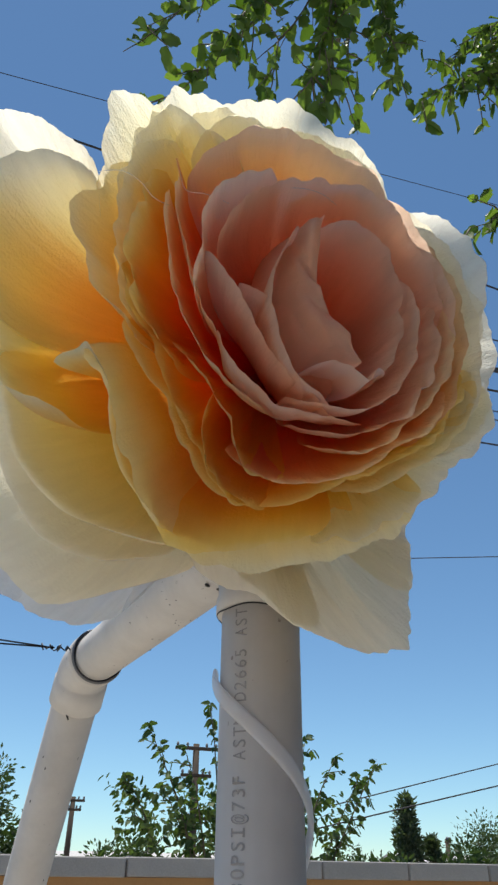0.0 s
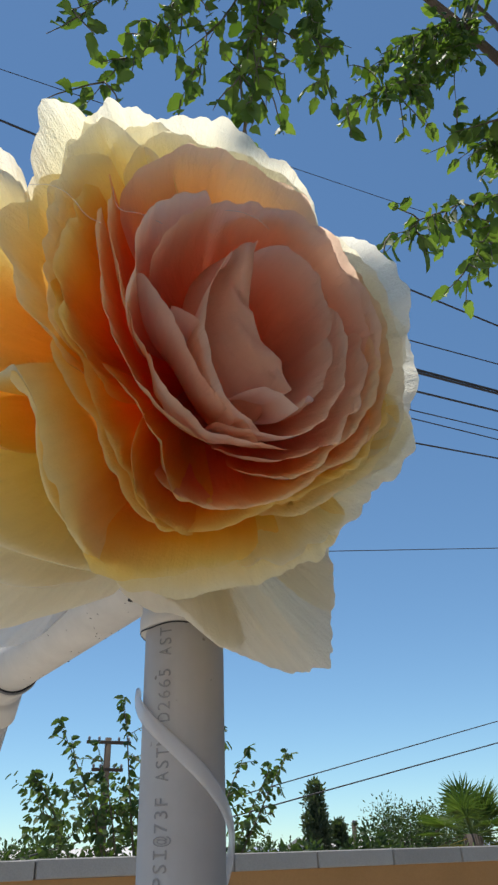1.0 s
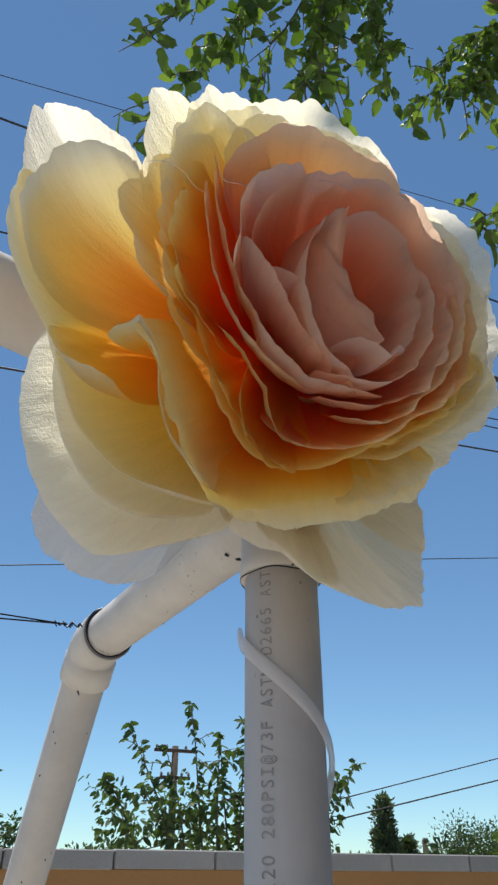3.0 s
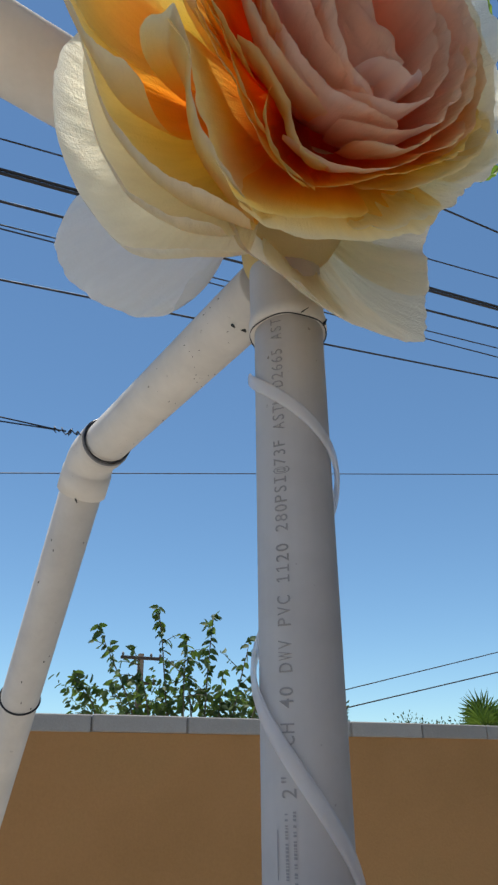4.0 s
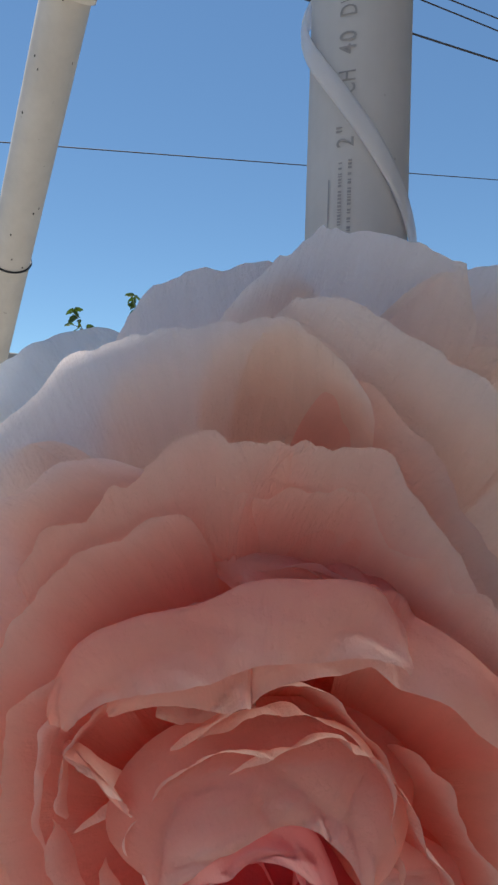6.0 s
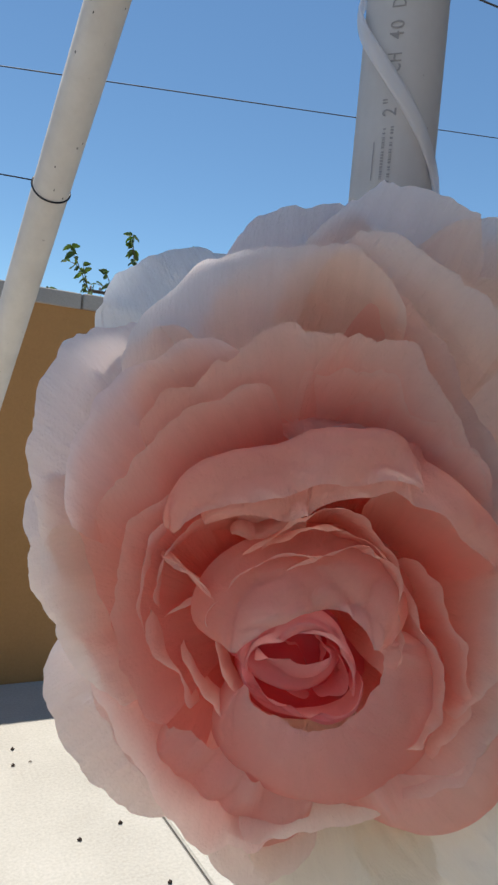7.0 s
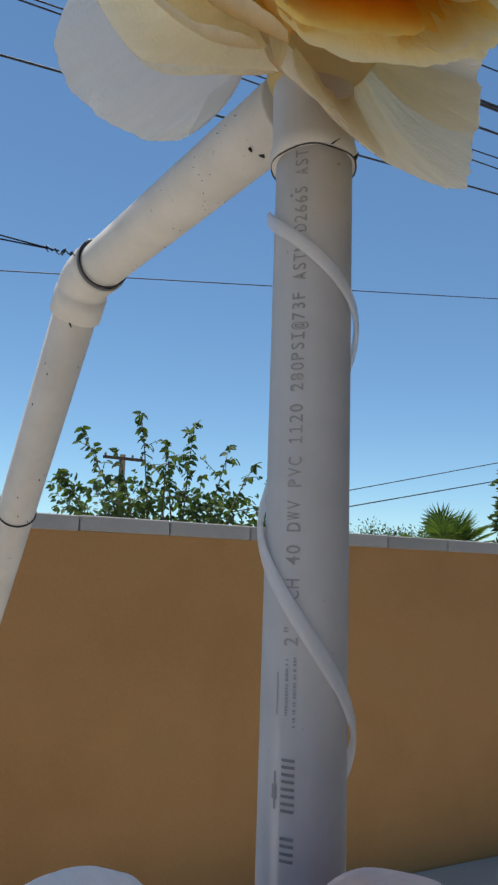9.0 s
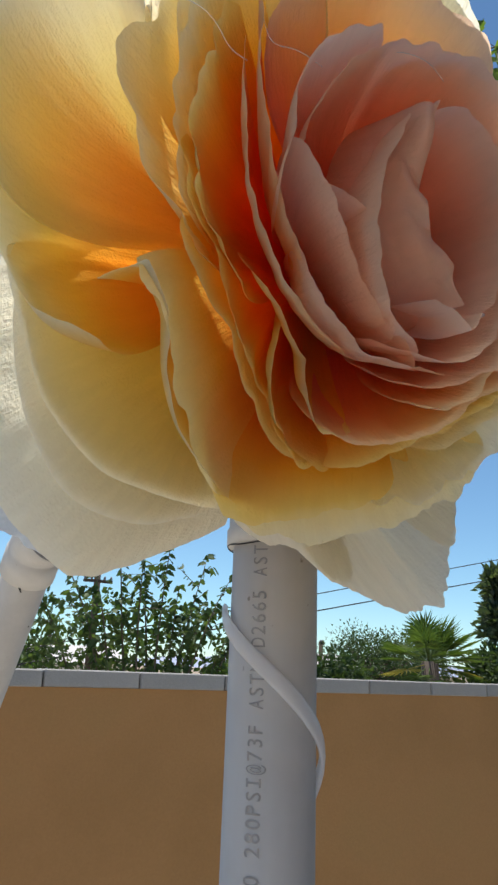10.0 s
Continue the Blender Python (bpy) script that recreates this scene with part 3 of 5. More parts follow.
def lip_petal(flower, material, shape, centre, za, zm, zb, *lip, label=""):
    """A paper petal whose lip runs through a few directions (degrees) and radii about the centre, at heights za, zm and zb
    at its start, middle and end. A cup or a dish rises from a foot at the heart; a hood leans in over the heart from outside."""
    rs = random.Random(next(petal_count) * 7 + 3)
    o1, o2, o3, o4 = (rs.uniform(0, 60) for _ in range(4))
    mean_r = sum(r for _, r in lip) / len(lip)
    mean_a = sum(a for a, _ in lip) / len(lip)
    arc = sum(math.hypot(q[1] - p[1], radians(q[0] - p[0]) * (p[1] + q[1]) / 2) for p, q in zip(lip[:-1], lip[1:]))
    nu, nv = max(30, min(120, int(arc * 430))), 28
    span = max(a for a, _ in lip) - min(a for a, _ in lip)
    wide = 0.75 * min(max((80 - span) / 80, 0), 1)
    k = min(max((mean_r - 0.04) / 0.13, 0), 1)
    kind = shape["kind"]
    foot = shape.get("foot", 0.10)
    belly = shape.get("belly", 0.98 - 0.26 * k) * rs.uniform(0.97, 1.03)
    lift = shape.get("lift", 0.28 + 0.20 * k)
    foot_z = FOOT_Z[flower.name] + shape.get("deep", 0.0)
    fold = rs.uniform(0.6, 1.3) * FOLD[flower.name] * {"cup": 0.6 + 0.4 * k, "dish": 1.0, "hood": 1.7, "visor": 1.2}[kind]
    verts, uvs, faces = [], [], []
    for j in range(nv + 1):
        for i in range(nu + 1):
            u, v = i / nu, j / nv
            deg, rl = along(lip, u)
            zl = 2 * (u - 0.5) * (u - 1) * za + 4 * u * (1 - u) * zm + 2 * u * (u - 0.5) * zb
            w = abs(2 * u - 1)
            ragged = 0.020 * noise.noise((arc * u * 26 + o1, o2, 1.7)) + 0.018 * noise.noise((arc * u * 75 + o2, o1, 0.3)) + 0.010 * noise.noise((arc * u * 190 + o3, o2, 0.9))
            vt = v * (1 - 0.10 * w ** 7 + ragged * FOLD[flower.name])
            b0, b1, b2 = (1 - vt) ** 2, 2 * vt * (1 - vt), vt * vt
            if kind == "visor":
                # a flat flap up to a sharp fold, then back under itself
                out = shape["out"] * (1 - 0.8 * w ** 4)
                t = (vt - 0.4) / 0.6 if vt > 0.4 else vt / 0.4
                r = rl + (out * (1 - t) if vt > 0.4 else out * (0.6 + 0.4 * t))
                z = zl - (0.003 * (1 - t) + 0.003 * t * (1 - t) if vt > 0.4 else 0.003 + shape["drop"] * (1 - t))
                ang = deg
            floor_z = zl - shape["below"] if "below" in shape else foot_z
            if kind == "hood":
                out = shape["out"] * (1 - 0.75 * w ** 5)
                r = b0 * (rl + out) + b1 * (rl + out * shape.get("shoulder", 0.80)) + b2 * rl
                z = b0 * (zl - shape["drop"]) + b1 * (zl + 0.004) + b2 * zl
                ang = deg
            elif kind != "visor":
                r = b0 * (0.008 + foot * rl) + b1 * rl * belly + b2 * rl
                z = b0 * floor_z + b1 * (floor_z + lift * (zl - floor_z)) + b2 * zl
                ang = mean_a + (deg - mean_a) * (0.62 + 0.38 * math.sin(min(1.0, vt * 1.2) * math.pi / 2)) * (1 + wide * math.sin(math.pi * min(vt, 1.0) ** 0.7))
            edge = max(0.0, (vt - 0.6) / 0.4)
            s = arc * (u - 0.5)
            # creases run from foot to lip, with a gentler buckling across them
            crease = abs(noise.noise((s * 22 + o1 + vt * 0.9, vt * 1.1 + o4, o3))) * 2 - 0.5 + 0.95 * abs(noise.noise((s * 58 + o2 - vt * 1.6, vt * 2.3 + o1, o4)))
            cockle = noise.noise((s * 14 + o2, vt * 2.2 + o1, o4)) + 0.6 * abs(noise.noise((s * 40 + o4, vt * 5.0 + o2, o1)))
            rim = noise.noise((s * 55 + o3, o2, vt * 1.5)) * edge * edge
            fine = noise.noise((s * 130 + o2, vt * 2.0, o3)) * (1.0 if kind != "dish" else 2.2)
            push = fold * (0.0048 * crease * (0.25 + 0.75 * vt) + 0.0030 * cockle * vt + (0.0036 if kind != "dish" else 0.0018) * rim) + 0.0005 * fine * vt
            if kind == "cup":
                r += push
                z += 0.35 * push + fold * 0.0016 * rim
            else:
                z += push
                r += 0.35 * push
            ang = radians(ang)
            verts.append((centre[0] + r * math.cos(ang), centre[1] + r * math.sin(ang), z))
            uvs.append((s / 0.25, vt if kind in ("cup", "dish") else 0.55 + 0.45 * vt))
    n = nu + 1
    for j in range(nv):
        for i in range(nu):
            faces.append((j * n + i, j * n + i + 1, (j + 1) * n + i + 1, (j + 1) * n + i))
    me = mesh("petal", verts, faces, material)
    layer = me.uv_layers.new(name="UVMap")
    layer.data.foreach_set("uv", [c for loop in me.loops for c in uvs[loop.vertex_index]])
    part("petal", me, flower, label)


FOOT_Z, FOLD = {}, {}


# the upper rose: cream and yellow outside, orange and dusky pink within
rose_hi = thing("paper_rose", "giant cream, yellow and orange crepe paper rose on the pipe", "paper flower", "giant paper roses")
rose_hi.matrix_world = face_pose((-0.01, -0.19, 1.885), (0, -0.98, -0.20))
HI = (0.0, 0.020)
# petals of the upper rose, from the eye outwards
FOOT_Z[rose_hi.name], FOLD[rose_hi.name] = -0.105, 1.15
lip_petal(rose_hi, M_F1_EYE, HOOD, HI, 0.016, 0.016, 0.016, (129, 0.049), (153, 0.037), (187, 0.032), (222, 0.034), (255, 0.038), (267, 0.054))
lip_petal(rose_hi, M_F1_EYE, CUP, HI, 0.012, 0.015, 0.018, (155, 0.048), (118, 0.051), (81, 0.050), (42, 0.036), (-14, 0.032), (-58, 0.046), (-85, 0.066))
lip_petal(rose_hi, M_F1_EYE, CUP, HI, 0.024, 0.025, 0.026, (244, 0.073), (251, 0.065), (261, 0.064), (270, 0.071), (278, 0.064), (288, 0.060))
lip_petal(rose_hi, M_F1_EYE, CUP, HI, 0.036, 0.029, 0.021, (149, 0.058), (170, 0.060), (189, 0.067), (205, 0.073), (221, 0.079), (235, 0.087), (248, 0.090))
lip_petal(rose_hi, M_F1_EYE, CUP, HI, 0.020, 0.019, 0.018, (190, 0.082), (202, 0.072), (218, 0.075), (232, 0.083), (246, 0.088), (260, 0.085))
lip_petal(rose_hi, M_F1_EYE, CUP, HI, 0.018, 0.015, 0.012, (242, 0.096), (260, 0.090), (280, 0.081), (300, 0.066), (326, 0.050), (363, 0.041), (403, 0.046))
lip_petal(rose_hi, M_F1_EYE, CUP, HI, 0.025, 0.016, 0.010, (180, 0.110), (190, 0.096), (203, 0.086), (218, 0.083), (234, 0.083), (249, 0.086), (263, 0.091))
lip_petal(rose_hi, M_F1_EYE, CUP, HI, 0.014, 0.011, 0.008, (208, 0.106), (221, 0.108), (235, 0.108), (248, 0.102), (261, 0.093), (277, 0.090))
lip_petal(rose_hi, M_F1_EYE, CUP, HI, 0.006, 0.007, 0.008, (250, 0.104), (267, 0.101), (284, 0.094), (302, 0.085), (322, 0.074), (346, 0.065), (374, 0.063))
lip_petal(rose_hi, M_F1_MID, CUP, HI, 0.002, 0.001, 0.000, (259, 0.111), (276, 0.107), (295, 0.095), (316, 0.088), (338, 0.082), (363, 0.079), (387, 0.085))
lip_petal(rose_hi, M_F1_EYE, CUP, HI, 0.022, 0.024, 0.026, (196, 0.118), (184, 0.114), (172, 0.111), (159, 0.110), (147, 0.106), (134, 0.096))
lip_petal(rose_hi, M_F1_EYE, CUP, HI, 0.022, 0.015, 0.008, (178, 0.101), (154, 0.096), (128, 0.088), (100, 0.084), (70, 0.077), (38, 0.070), (3, 0.071))
lip_petal(rose_hi, M_F1_EYE, CUP, HI, 0.010, 0.006, 0.002, (126, 0.087), (103, 0.089), (80, 0.088), (57, 0.084), (32, 0.082), (7, 0.081), (-18, 0.086))
lip_petal(rose_hi, M_F1_MID, CUP, HI, 0.012, 0.008, 0.004, (152, 0.153), (163, 0.136), (175, 0.122), (190, 0.112), (206, 0.105), (223, 0.109))
lip_petal(rose_hi, M_F1_MID, CUP, HI, 0.010, 0.005, 0.000, (160, 0.147), (172, 0.137), (185, 0.129), (199, 0.122), (214, 0.117), (229, 0.113), (245, 0.106))
lip_petal(rose_hi, M_F1_OUT, CUP, HI, 0.000, -0.002, -0.004, (155, 0.157), (164, 0.155), (174, 0.150), (184, 0.152), (194, 0.149), (204, 0.143), (214, 0.133))
lip_petal(rose_hi, M_F1_OUT, CUP, HI, -0.004, -0.007, -0.010, (207, 0.134), (215, 0.124), (224, 0.122), (233, 0.126), (239, 0.140), (246, 0.145), (254, 0.139))
lip_petal(rose_hi, M_F1_OUT, CUP, HI, -0.010, -0.011, -0.012, (225, 0.121), (229, 0.134), (233, 0.147), (238, 0.159), (244, 0.165), (250, 0.165))
lip_petal(rose_hi, M_F1_MID, CUP, HI, -0.006, -0.006, -0.006, (238, 0.144), (252, 0.142), (265, 0.131), (279, 0.115), (295, 0.103), (314, 0.099), (334, 0.098))
lip_petal(rose_hi, M_F1_OUT, CUP, HI, -0.010, -0.011, -0.012, (182, 0.152), (196, 0.145), (211, 0.139), (226, 0.148), (239, 0.160), (253, 0.162))
lip_petal(rose_hi, M_F1_OUT, CUP, HI, -0.010, -0.012, -0.014, (198, 0.160), (208, 0.150), (219, 0.149), (229, 0.156), (239, 0.163), (249, 0.166))
lip_petal(rose_hi, M_F1_OUT, CUP, HI, -0.012, -0.012, -0.012, (251, 0.164), (263, 0.142), (276, 0.121), (295, 0.110), (314, 0.109), (334, 0.108), (355, 0.104))
lip_petal(rose_hi, M_F1_YELLOW, CUP, HI, -0.018, -0.018, -0.018, (272, 0.133), (287, 0.125), (304, 0.119), (320, 0.121), (337, 0.121), (354, 0.118))
lip_petal(rose_hi, M_F1_YELLOW, CUP, HI, -0.012, -0.012, -0.012, (155, 0.185), (163, 0.184), (171, 0.184), (179, 0.181), (187, 0.172), (196, 0.160), (204, 0.148))
lip_petal(rose_hi, M_F1_YELLOW, CUP, HI, 0.000, -0.006, -0.010, (146, 0.168), (156, 0.170), (166, 0.167), (177, 0.164), (187, 0.158), (198, 0.151))
lip_petal(rose_hi, M_F1_YELLOW, CUP, HI, 0.006, -0.011, -0.024, (206, 0.193), (211, 0.181), (219, 0.185), (226, 0.192), (233, 0.198), (240, 0.202), (246, 0.207))
lip_petal(rose_hi, M_F1_OUT, CUP, HI, -0.018, -0.019, -0.020, (232, 0.198), (240, 0.203), (247, 0.197), (254, 0.182), (261, 0.167), (270, 0.152))
lip_petal(rose_hi, M_F1_YELLOW, CUP, HI, -0.024, -0.025, -0.026, (242, 0.210), (251, 0.200), (259, 0.185), (269, 0.173), (280, 0.164), (291, 0.155), (303, 0.141))
lip_petal(rose_hi, M_F1_GUARD, CUP, HI, -0.026, -0.026, -0.026, (268, 0.166), (282, 0.151), (298, 0.139), (316, 0.134), (334, 0.136), (352, 0.135))
lip_petal(rose_hi, M_F1_GUARD, CUP, HI, -0.010, -0.011, -0.012, (142, 0.156), (131, 0.162), (119, 0.156), (107, 0.148), (95, 0.140), (82, 0.131), (69, 0.117))
lip_petal(rose_hi, M_F1_EYE, CUP, HI, 0.000, -0.001, -0.002, (157, 0.133), (143, 0.141), (129, 0.140), (115, 0.135), (100, 0.125), (84, 0.112), (67, 0.100))
lip_petal(rose_hi, M_F1_GUARD, CUP, HI, -0.012, -0.011, -0.010, (169, 0.168), (161, 0.172), (153, 0.178), (145, 0.183), (138, 0.180), (133, 0.160), (130, 0.137))
lip_petal(rose_hi, M_F1_GUARD, CUP, HI, -0.016, -0.016, -0.016, (158, 0.178), (149, 0.183), (141, 0.192), (133, 0.198), (127, 0.182), (120, 0.161), (112, 0.144))
lip_petal(rose_hi, M_F1_GUARD, CUP, HI, -0.018, -0.019, -0.020, (142, 0.171), (130, 0.178), (117, 0.178), (105, 0.174), (92, 0.162), (79, 0.145), (67, 0.121))
lip_petal(rose_hi, M_F1_GUARD, CUP, HI, -0.022, -0.020, -0.018, (167, 0.185), (159, 0.190), (152, 0.201), (145, 0.209), (140, 0.201), (140, 0.175))
lip_petal(rose_hi, M_F1_PALE, CUP, HI, -0.030, -0.030, -0.030, (63, 0.131), (55, 0.149), (44, 0.155), (33, 0.155), (21, 0.147), (9, 0.135))
lip_petal(rose_hi, M_F1_PALE, CUP, HI, -0.034, -0.032, -0.030, (397, 0.145), (382, 0.142), (366, 0.143), (351, 0.139), (335, 0.136), (319, 0.131))
lip_petal(rose_hi, M_F1_MID, CUP, HI, -0.008, -0.009, -0.010, (58, 0.101), (35, 0.098), (12, 0.098), (-12, 0.098), (-35, 0.101), (-57, 0.106))
lip_petal(rose_hi, M_F1_GUARD, CUP, HI, -0.018, -0.018, -0.018, (69, 0.124), (49, 0.121), (27, 0.121), (6, 0.118), (-15, 0.118), (-37, 0.119))
lip_petal(rose_hi, M_F1_PALE, DISH, HI, -0.030, -0.030, -0.030, (182, 0.257), (174, 0.256), (167, 0.262), (160, 0.265), (157, 0.239), (157, 0.204), (163, 0.176))
lip_petal(rose_hi, M_F1_GUARD, DISH, HI, -0.018, -0.016, -0.014, (188, 0.245), (181, 0.249), (174, 0.245), (168, 0.234), (163, 0.211), (164, 0.185), (173, 0.173))
lip_petal(rose_hi, M_F1_YELLOW, DISH, HI, -0.024, -0.020, -0.016, (173, 0.260), (180, 0.257), (187, 0.255), (193, 0.248), (200, 0.239), (207, 0.231), (211, 0.208))
lip_petal(rose_hi, M_F1_YELLOW, DISH, HI, 0.010, -0.005, -0.016, (207, 0.208), (206, 0.184), (213, 0.179), (220, 0.190), (227, 0.198), (235, 0.200), (242, 0.201))
lip_petal(rose_hi, M_F1_GUARD, DISH, HI, -0.030, -0.026, -0.024, (200, 0.234), (209, 0.235), (217, 0.239), (226, 0.234), (234, 0.218), (243, 0.199))
lip_petal(rose_hi, M_F1_PALE, DISH, HI, -0.045, -0.050, -0.055, (198, 0.231), (207, 0.252), (215, 0.267), (224, 0.275), (233, 0.272), (239, 0.239), (246, 0.206))
lip_petal(rose_hi, M_F1_PALE, DISH, HI, -0.040, -0.040, -0.040, (203, 0.230), (211, 0.240), (219, 0.248), (227, 0.250), (234, 0.236), (240, 0.211))
lip_petal(rose_hi, M_WHITE, BACK, HI, -0.150, -0.150, -0.150, (216, 0.242), (221, 0.263), (227, 0.272), (234, 0.266), (240, 0.250), (244, 0.230), (242, 0.200))
lip_petal(rose_hi, M_F1_PALE, BACK, HI, -0.060, -0.067, -0.075, (316, 0.130), (302, 0.155), (295, 0.193), (291, 0.231), (281, 0.223), (271, 0.210), (260, 0.191))
lip_petal(rose_hi, M_F1_PALE, BACK, HI, -0.075, -0.072, -0.070, (242, 0.176), (249, 0.193), (255, 0.196), (262, 0.195), (269, 0.207), (276, 0.216))
lip_petal(rose_hi, M_F1_PALE, BACK, HI, -0.065, -0.063, -0.060, (301, 0.160), (300, 0.169), (298, 0.177), (297, 0.186), (295, 0.193), (294, 0.200))
part("calyx", mesh("calyx", *tube([(0.01, -0.098, -0.196), (0.01, -0.096, -0.190), (0.006, -0.070, -0.165), (0.0, -0.035, -0.135), (0.0, -0.020, -0.128)], [0.034, 0.036, 0.048, 0.058, 0.052], 40, False), M_F1_PALE), rose_hi, "pale paper wrap at the foot of the flower")


def heart(flower, centre, z, r, material):
    """The wrapped paper core that the petals are glued to."""
    part("core", mesh("core", *tube([(centre[0], centre[1], z - 0.07), (centre[0], centre[1], z - 0.02), (centre[0], centre[1], z), (centre[0], centre[1], z + 0.008)], [r * 0.7, r, r * 0.8, r * 0.2], 20), material), flower, "wrapped paper core")


heart(rose_hi, (0.014, 0.028), -0.085, 0.026, M_F1_EYE)


def thread(flower, pts):
    pts = [Vector(p) for p in pts]
    for _ in range(3):
        pts = [pts[0]] + [q for a, b in zip(pts[:-1], pts[1:]) for q in (a.lerp(b, 0.25), a.lerp(b, 0.75))] + [pts[-1]]
    part("glue_thread", mesh("glue_thread", *tube(pts, 0.0002, 5), M_TAPE), flower, "fine shiny strand of hot glue")


thread(rose_hi, [(-0.178, 0.062, 0.0), (-0.165, 0.064, 0.006), (-0.152, 0.060, 0.006), (-0.143, 0.051, 0.004), (-0.132, 0.051, 0.002)])
thread(rose_hi, [(-0.128, 0.082, 0.0), (-0.126, 0.066, 0.006), (-0.122, 0.060, 0.008), (-0.110, 0.064, 0.008), (-0.094, 0.063, 0.006)])
thread(rose_hi, [(-0.066, 0.084, 0.004), (-0.050, 0.090, 0.010), (-0.030, 0.094, 0.008), (-0.016, 0.091, 0.004)])

# the lower rose: blush outside, salmon and deep pink within
rose_lo = thing("paper_rose", "giant blush pink crepe paper rose with a deep pink eye", "paper flower", "giant paper roses")
rose_lo.matrix_world = face_pose((-0.10, -0.13, 1.03), (-0.40, -0.90, 0.0))
LO = (-0.020, -0.006)
# petals of the lower rose, from the eye outwards
FOOT_Z[rose_lo.name], FOLD[rose_lo.name] = -0.100, 1.5
lip_petal(rose_lo, M_F2_EYE, ROLL, LO, -0.057, -0.046, -0.047, (212, 0.032), (176, 0.023), (144, 0.010), (67, 0.013), (24, 0.020), (1, 0.026), (-34, 0.043))
lip_petal(rose_lo, M_F2_EYE, SHELL, LO, -0.074, -0.071, -0.073, (209, 0.005), (315, 0.007), (311, 0.016), (304, 0.026), (294, 0.034))
lip_petal(rose_lo, M_F2_EYE, SHELL, LO, -0.063, -0.063, -0.066, (375, 0.015), (354, 0.021), (332, 0.023), (314, 0.027), (301, 0.034))
lip_petal(rose_lo, M_F2_EYE, SHELL, LO, -0.057, -0.059, -0.064, (360, 0.024), (343, 0.031), (330, 0.037), (317, 0.040), (302, 0.038))
lip_petal(rose_lo, M_F2_EYE, SHELL, LO, -0.077, -0.076, -0.071, (214, 0.024), (238, 0.028), (259, 0.032), (277, 0.035), (294, 0.039))
lip_petal(rose_lo, M_F2_EYE, HOOD, LO, -0.070, -0.065, -0.059, (201, 0.021), (203, 0.011), (250, 0.004), (331, 0.009), (359, 0.016))
lip_petal(rose_lo, M_F2_OUT, HOODW, LO, -0.059, -0.048, -0.035, (226, 0.032), (251, 0.033), (272, 0.040), (288, 0.045), (310, 0.050), (332, 0.051), (359, 0.048), (373, 0.044))
lip_petal(rose_lo, M_F2_EYE, ROLL, LO, -0.066, -0.061, -0.050, (201, 0.029), (233, 0.034), (262, 0.038), (291, 0.041), (316, 0.047), (338, 0.045))
lip_petal(rose_lo, M_F2_MID, SHELL, LO, -0.075, -0.053, -0.029, (245, 0.049), (215, 0.047), (179, 0.048), (162, 0.054), (139, 0.057), (115, 0.058), (95, 0.057), (85, 0.056))
lip_petal(rose_lo, M_F2_MID, FAN, LO, -0.050, -0.038, -0.034, (184, 0.033), (155, 0.024), (120, 0.021), (81, 0.026), (55, 0.036), (38, 0.039), (12, 0.041))
lip_petal(rose_lo, M_F2_MID, SHELL, LO, -0.042, -0.028, -0.041, (107, 0.046), (85, 0.058), (65, 0.074), (55, 0.074), (37, 0.066), (15, 0.058), (-11, 0.051))
lip_petal(rose_lo, M_F2_MID, SHELL, LO, -0.047, -0.030, -0.030, (124, 0.063), (103, 0.073), (90, 0.084), (80, 0.089), (69, 0.086), (55, 0.079), (36, 0.071))
lip_petal(rose_lo, M_F2_MID, SHELL, LO, -0.045, -0.034, -0.030, (113, 0.064), (95, 0.073), (80, 0.077), (66, 0.076), (45, 0.072))
lip_petal(rose_lo, M_F2_MID, VISOR, LO, -0.039, -0.014, -0.002, (130, 0.093), (114, 0.086), (103, 0.081), (95, 0.082), (92, 0.088), (76, 0.100), (70, 0.109), (65, 0.105), (48, 0.109), (35, 0.115))
lip_petal(rose_lo, M_F2_MID, VISOR, LO, -0.038, -0.011, 0.004, (140, 0.102), (128, 0.102), (116, 0.097), (103, 0.095), (94, 0.102), (84, 0.105), (73, 0.112), (66, 0.111))
lip_petal(rose_lo, M_F2_MID, HOOD, LO, -0.079, -0.065, -0.073, (125, 0.085), (114, 0.076), (100, 0.075), (91, 0.067), (111, 0.061), (124, 0.073))
lip_petal(rose_lo, M_F2_MID, SHELL, LO, -0.053, -0.030, -0.015, (104, 0.142), (93, 0.135), (84, 0.135), (75, 0.130), (63, 0.125), (48, 0.121), (32, 0.125))
lip_petal(rose_lo, M_F2_MID, HOOD, LO, -0.055, -0.035, -0.016, (106, 0.138), (98, 0.128), (93, 0.120), (83, 0.114), (76, 0.117), (69, 0.115), (58, 0.112))
lip_petal(rose_lo, M_F2_MID, SHELL, LO, -0.040, -0.022, -0.015, (91, 0.128), (79, 0.127), (69, 0.126), (58, 0.124), (44, 0.123), (31, 0.125))
lip_petal(rose_lo, M_F2_MID, SHELL, LO, -0.043, -0.023, -0.016, (94, 0.131), (82, 0.131), (71, 0.130), (61, 0.128), (47, 0.127), (31, 0.129))
lip_petal(rose_lo, M_F2_MID, SHELL, LO, -0.023, -0.015, -0.037, (72, 0.099), (63, 0.115), (47, 0.118), (30, 0.123), (15, 0.115), (-3, 0.108), (-19, 0.107))
lip_petal(rose_lo, M_F2_MID, SHELL, LO, -0.027, -0.040, -0.052, (410, 0.076), (379, 0.074), (359, 0.082), (340, 0.093), (327, 0.098), (318, 0.095))
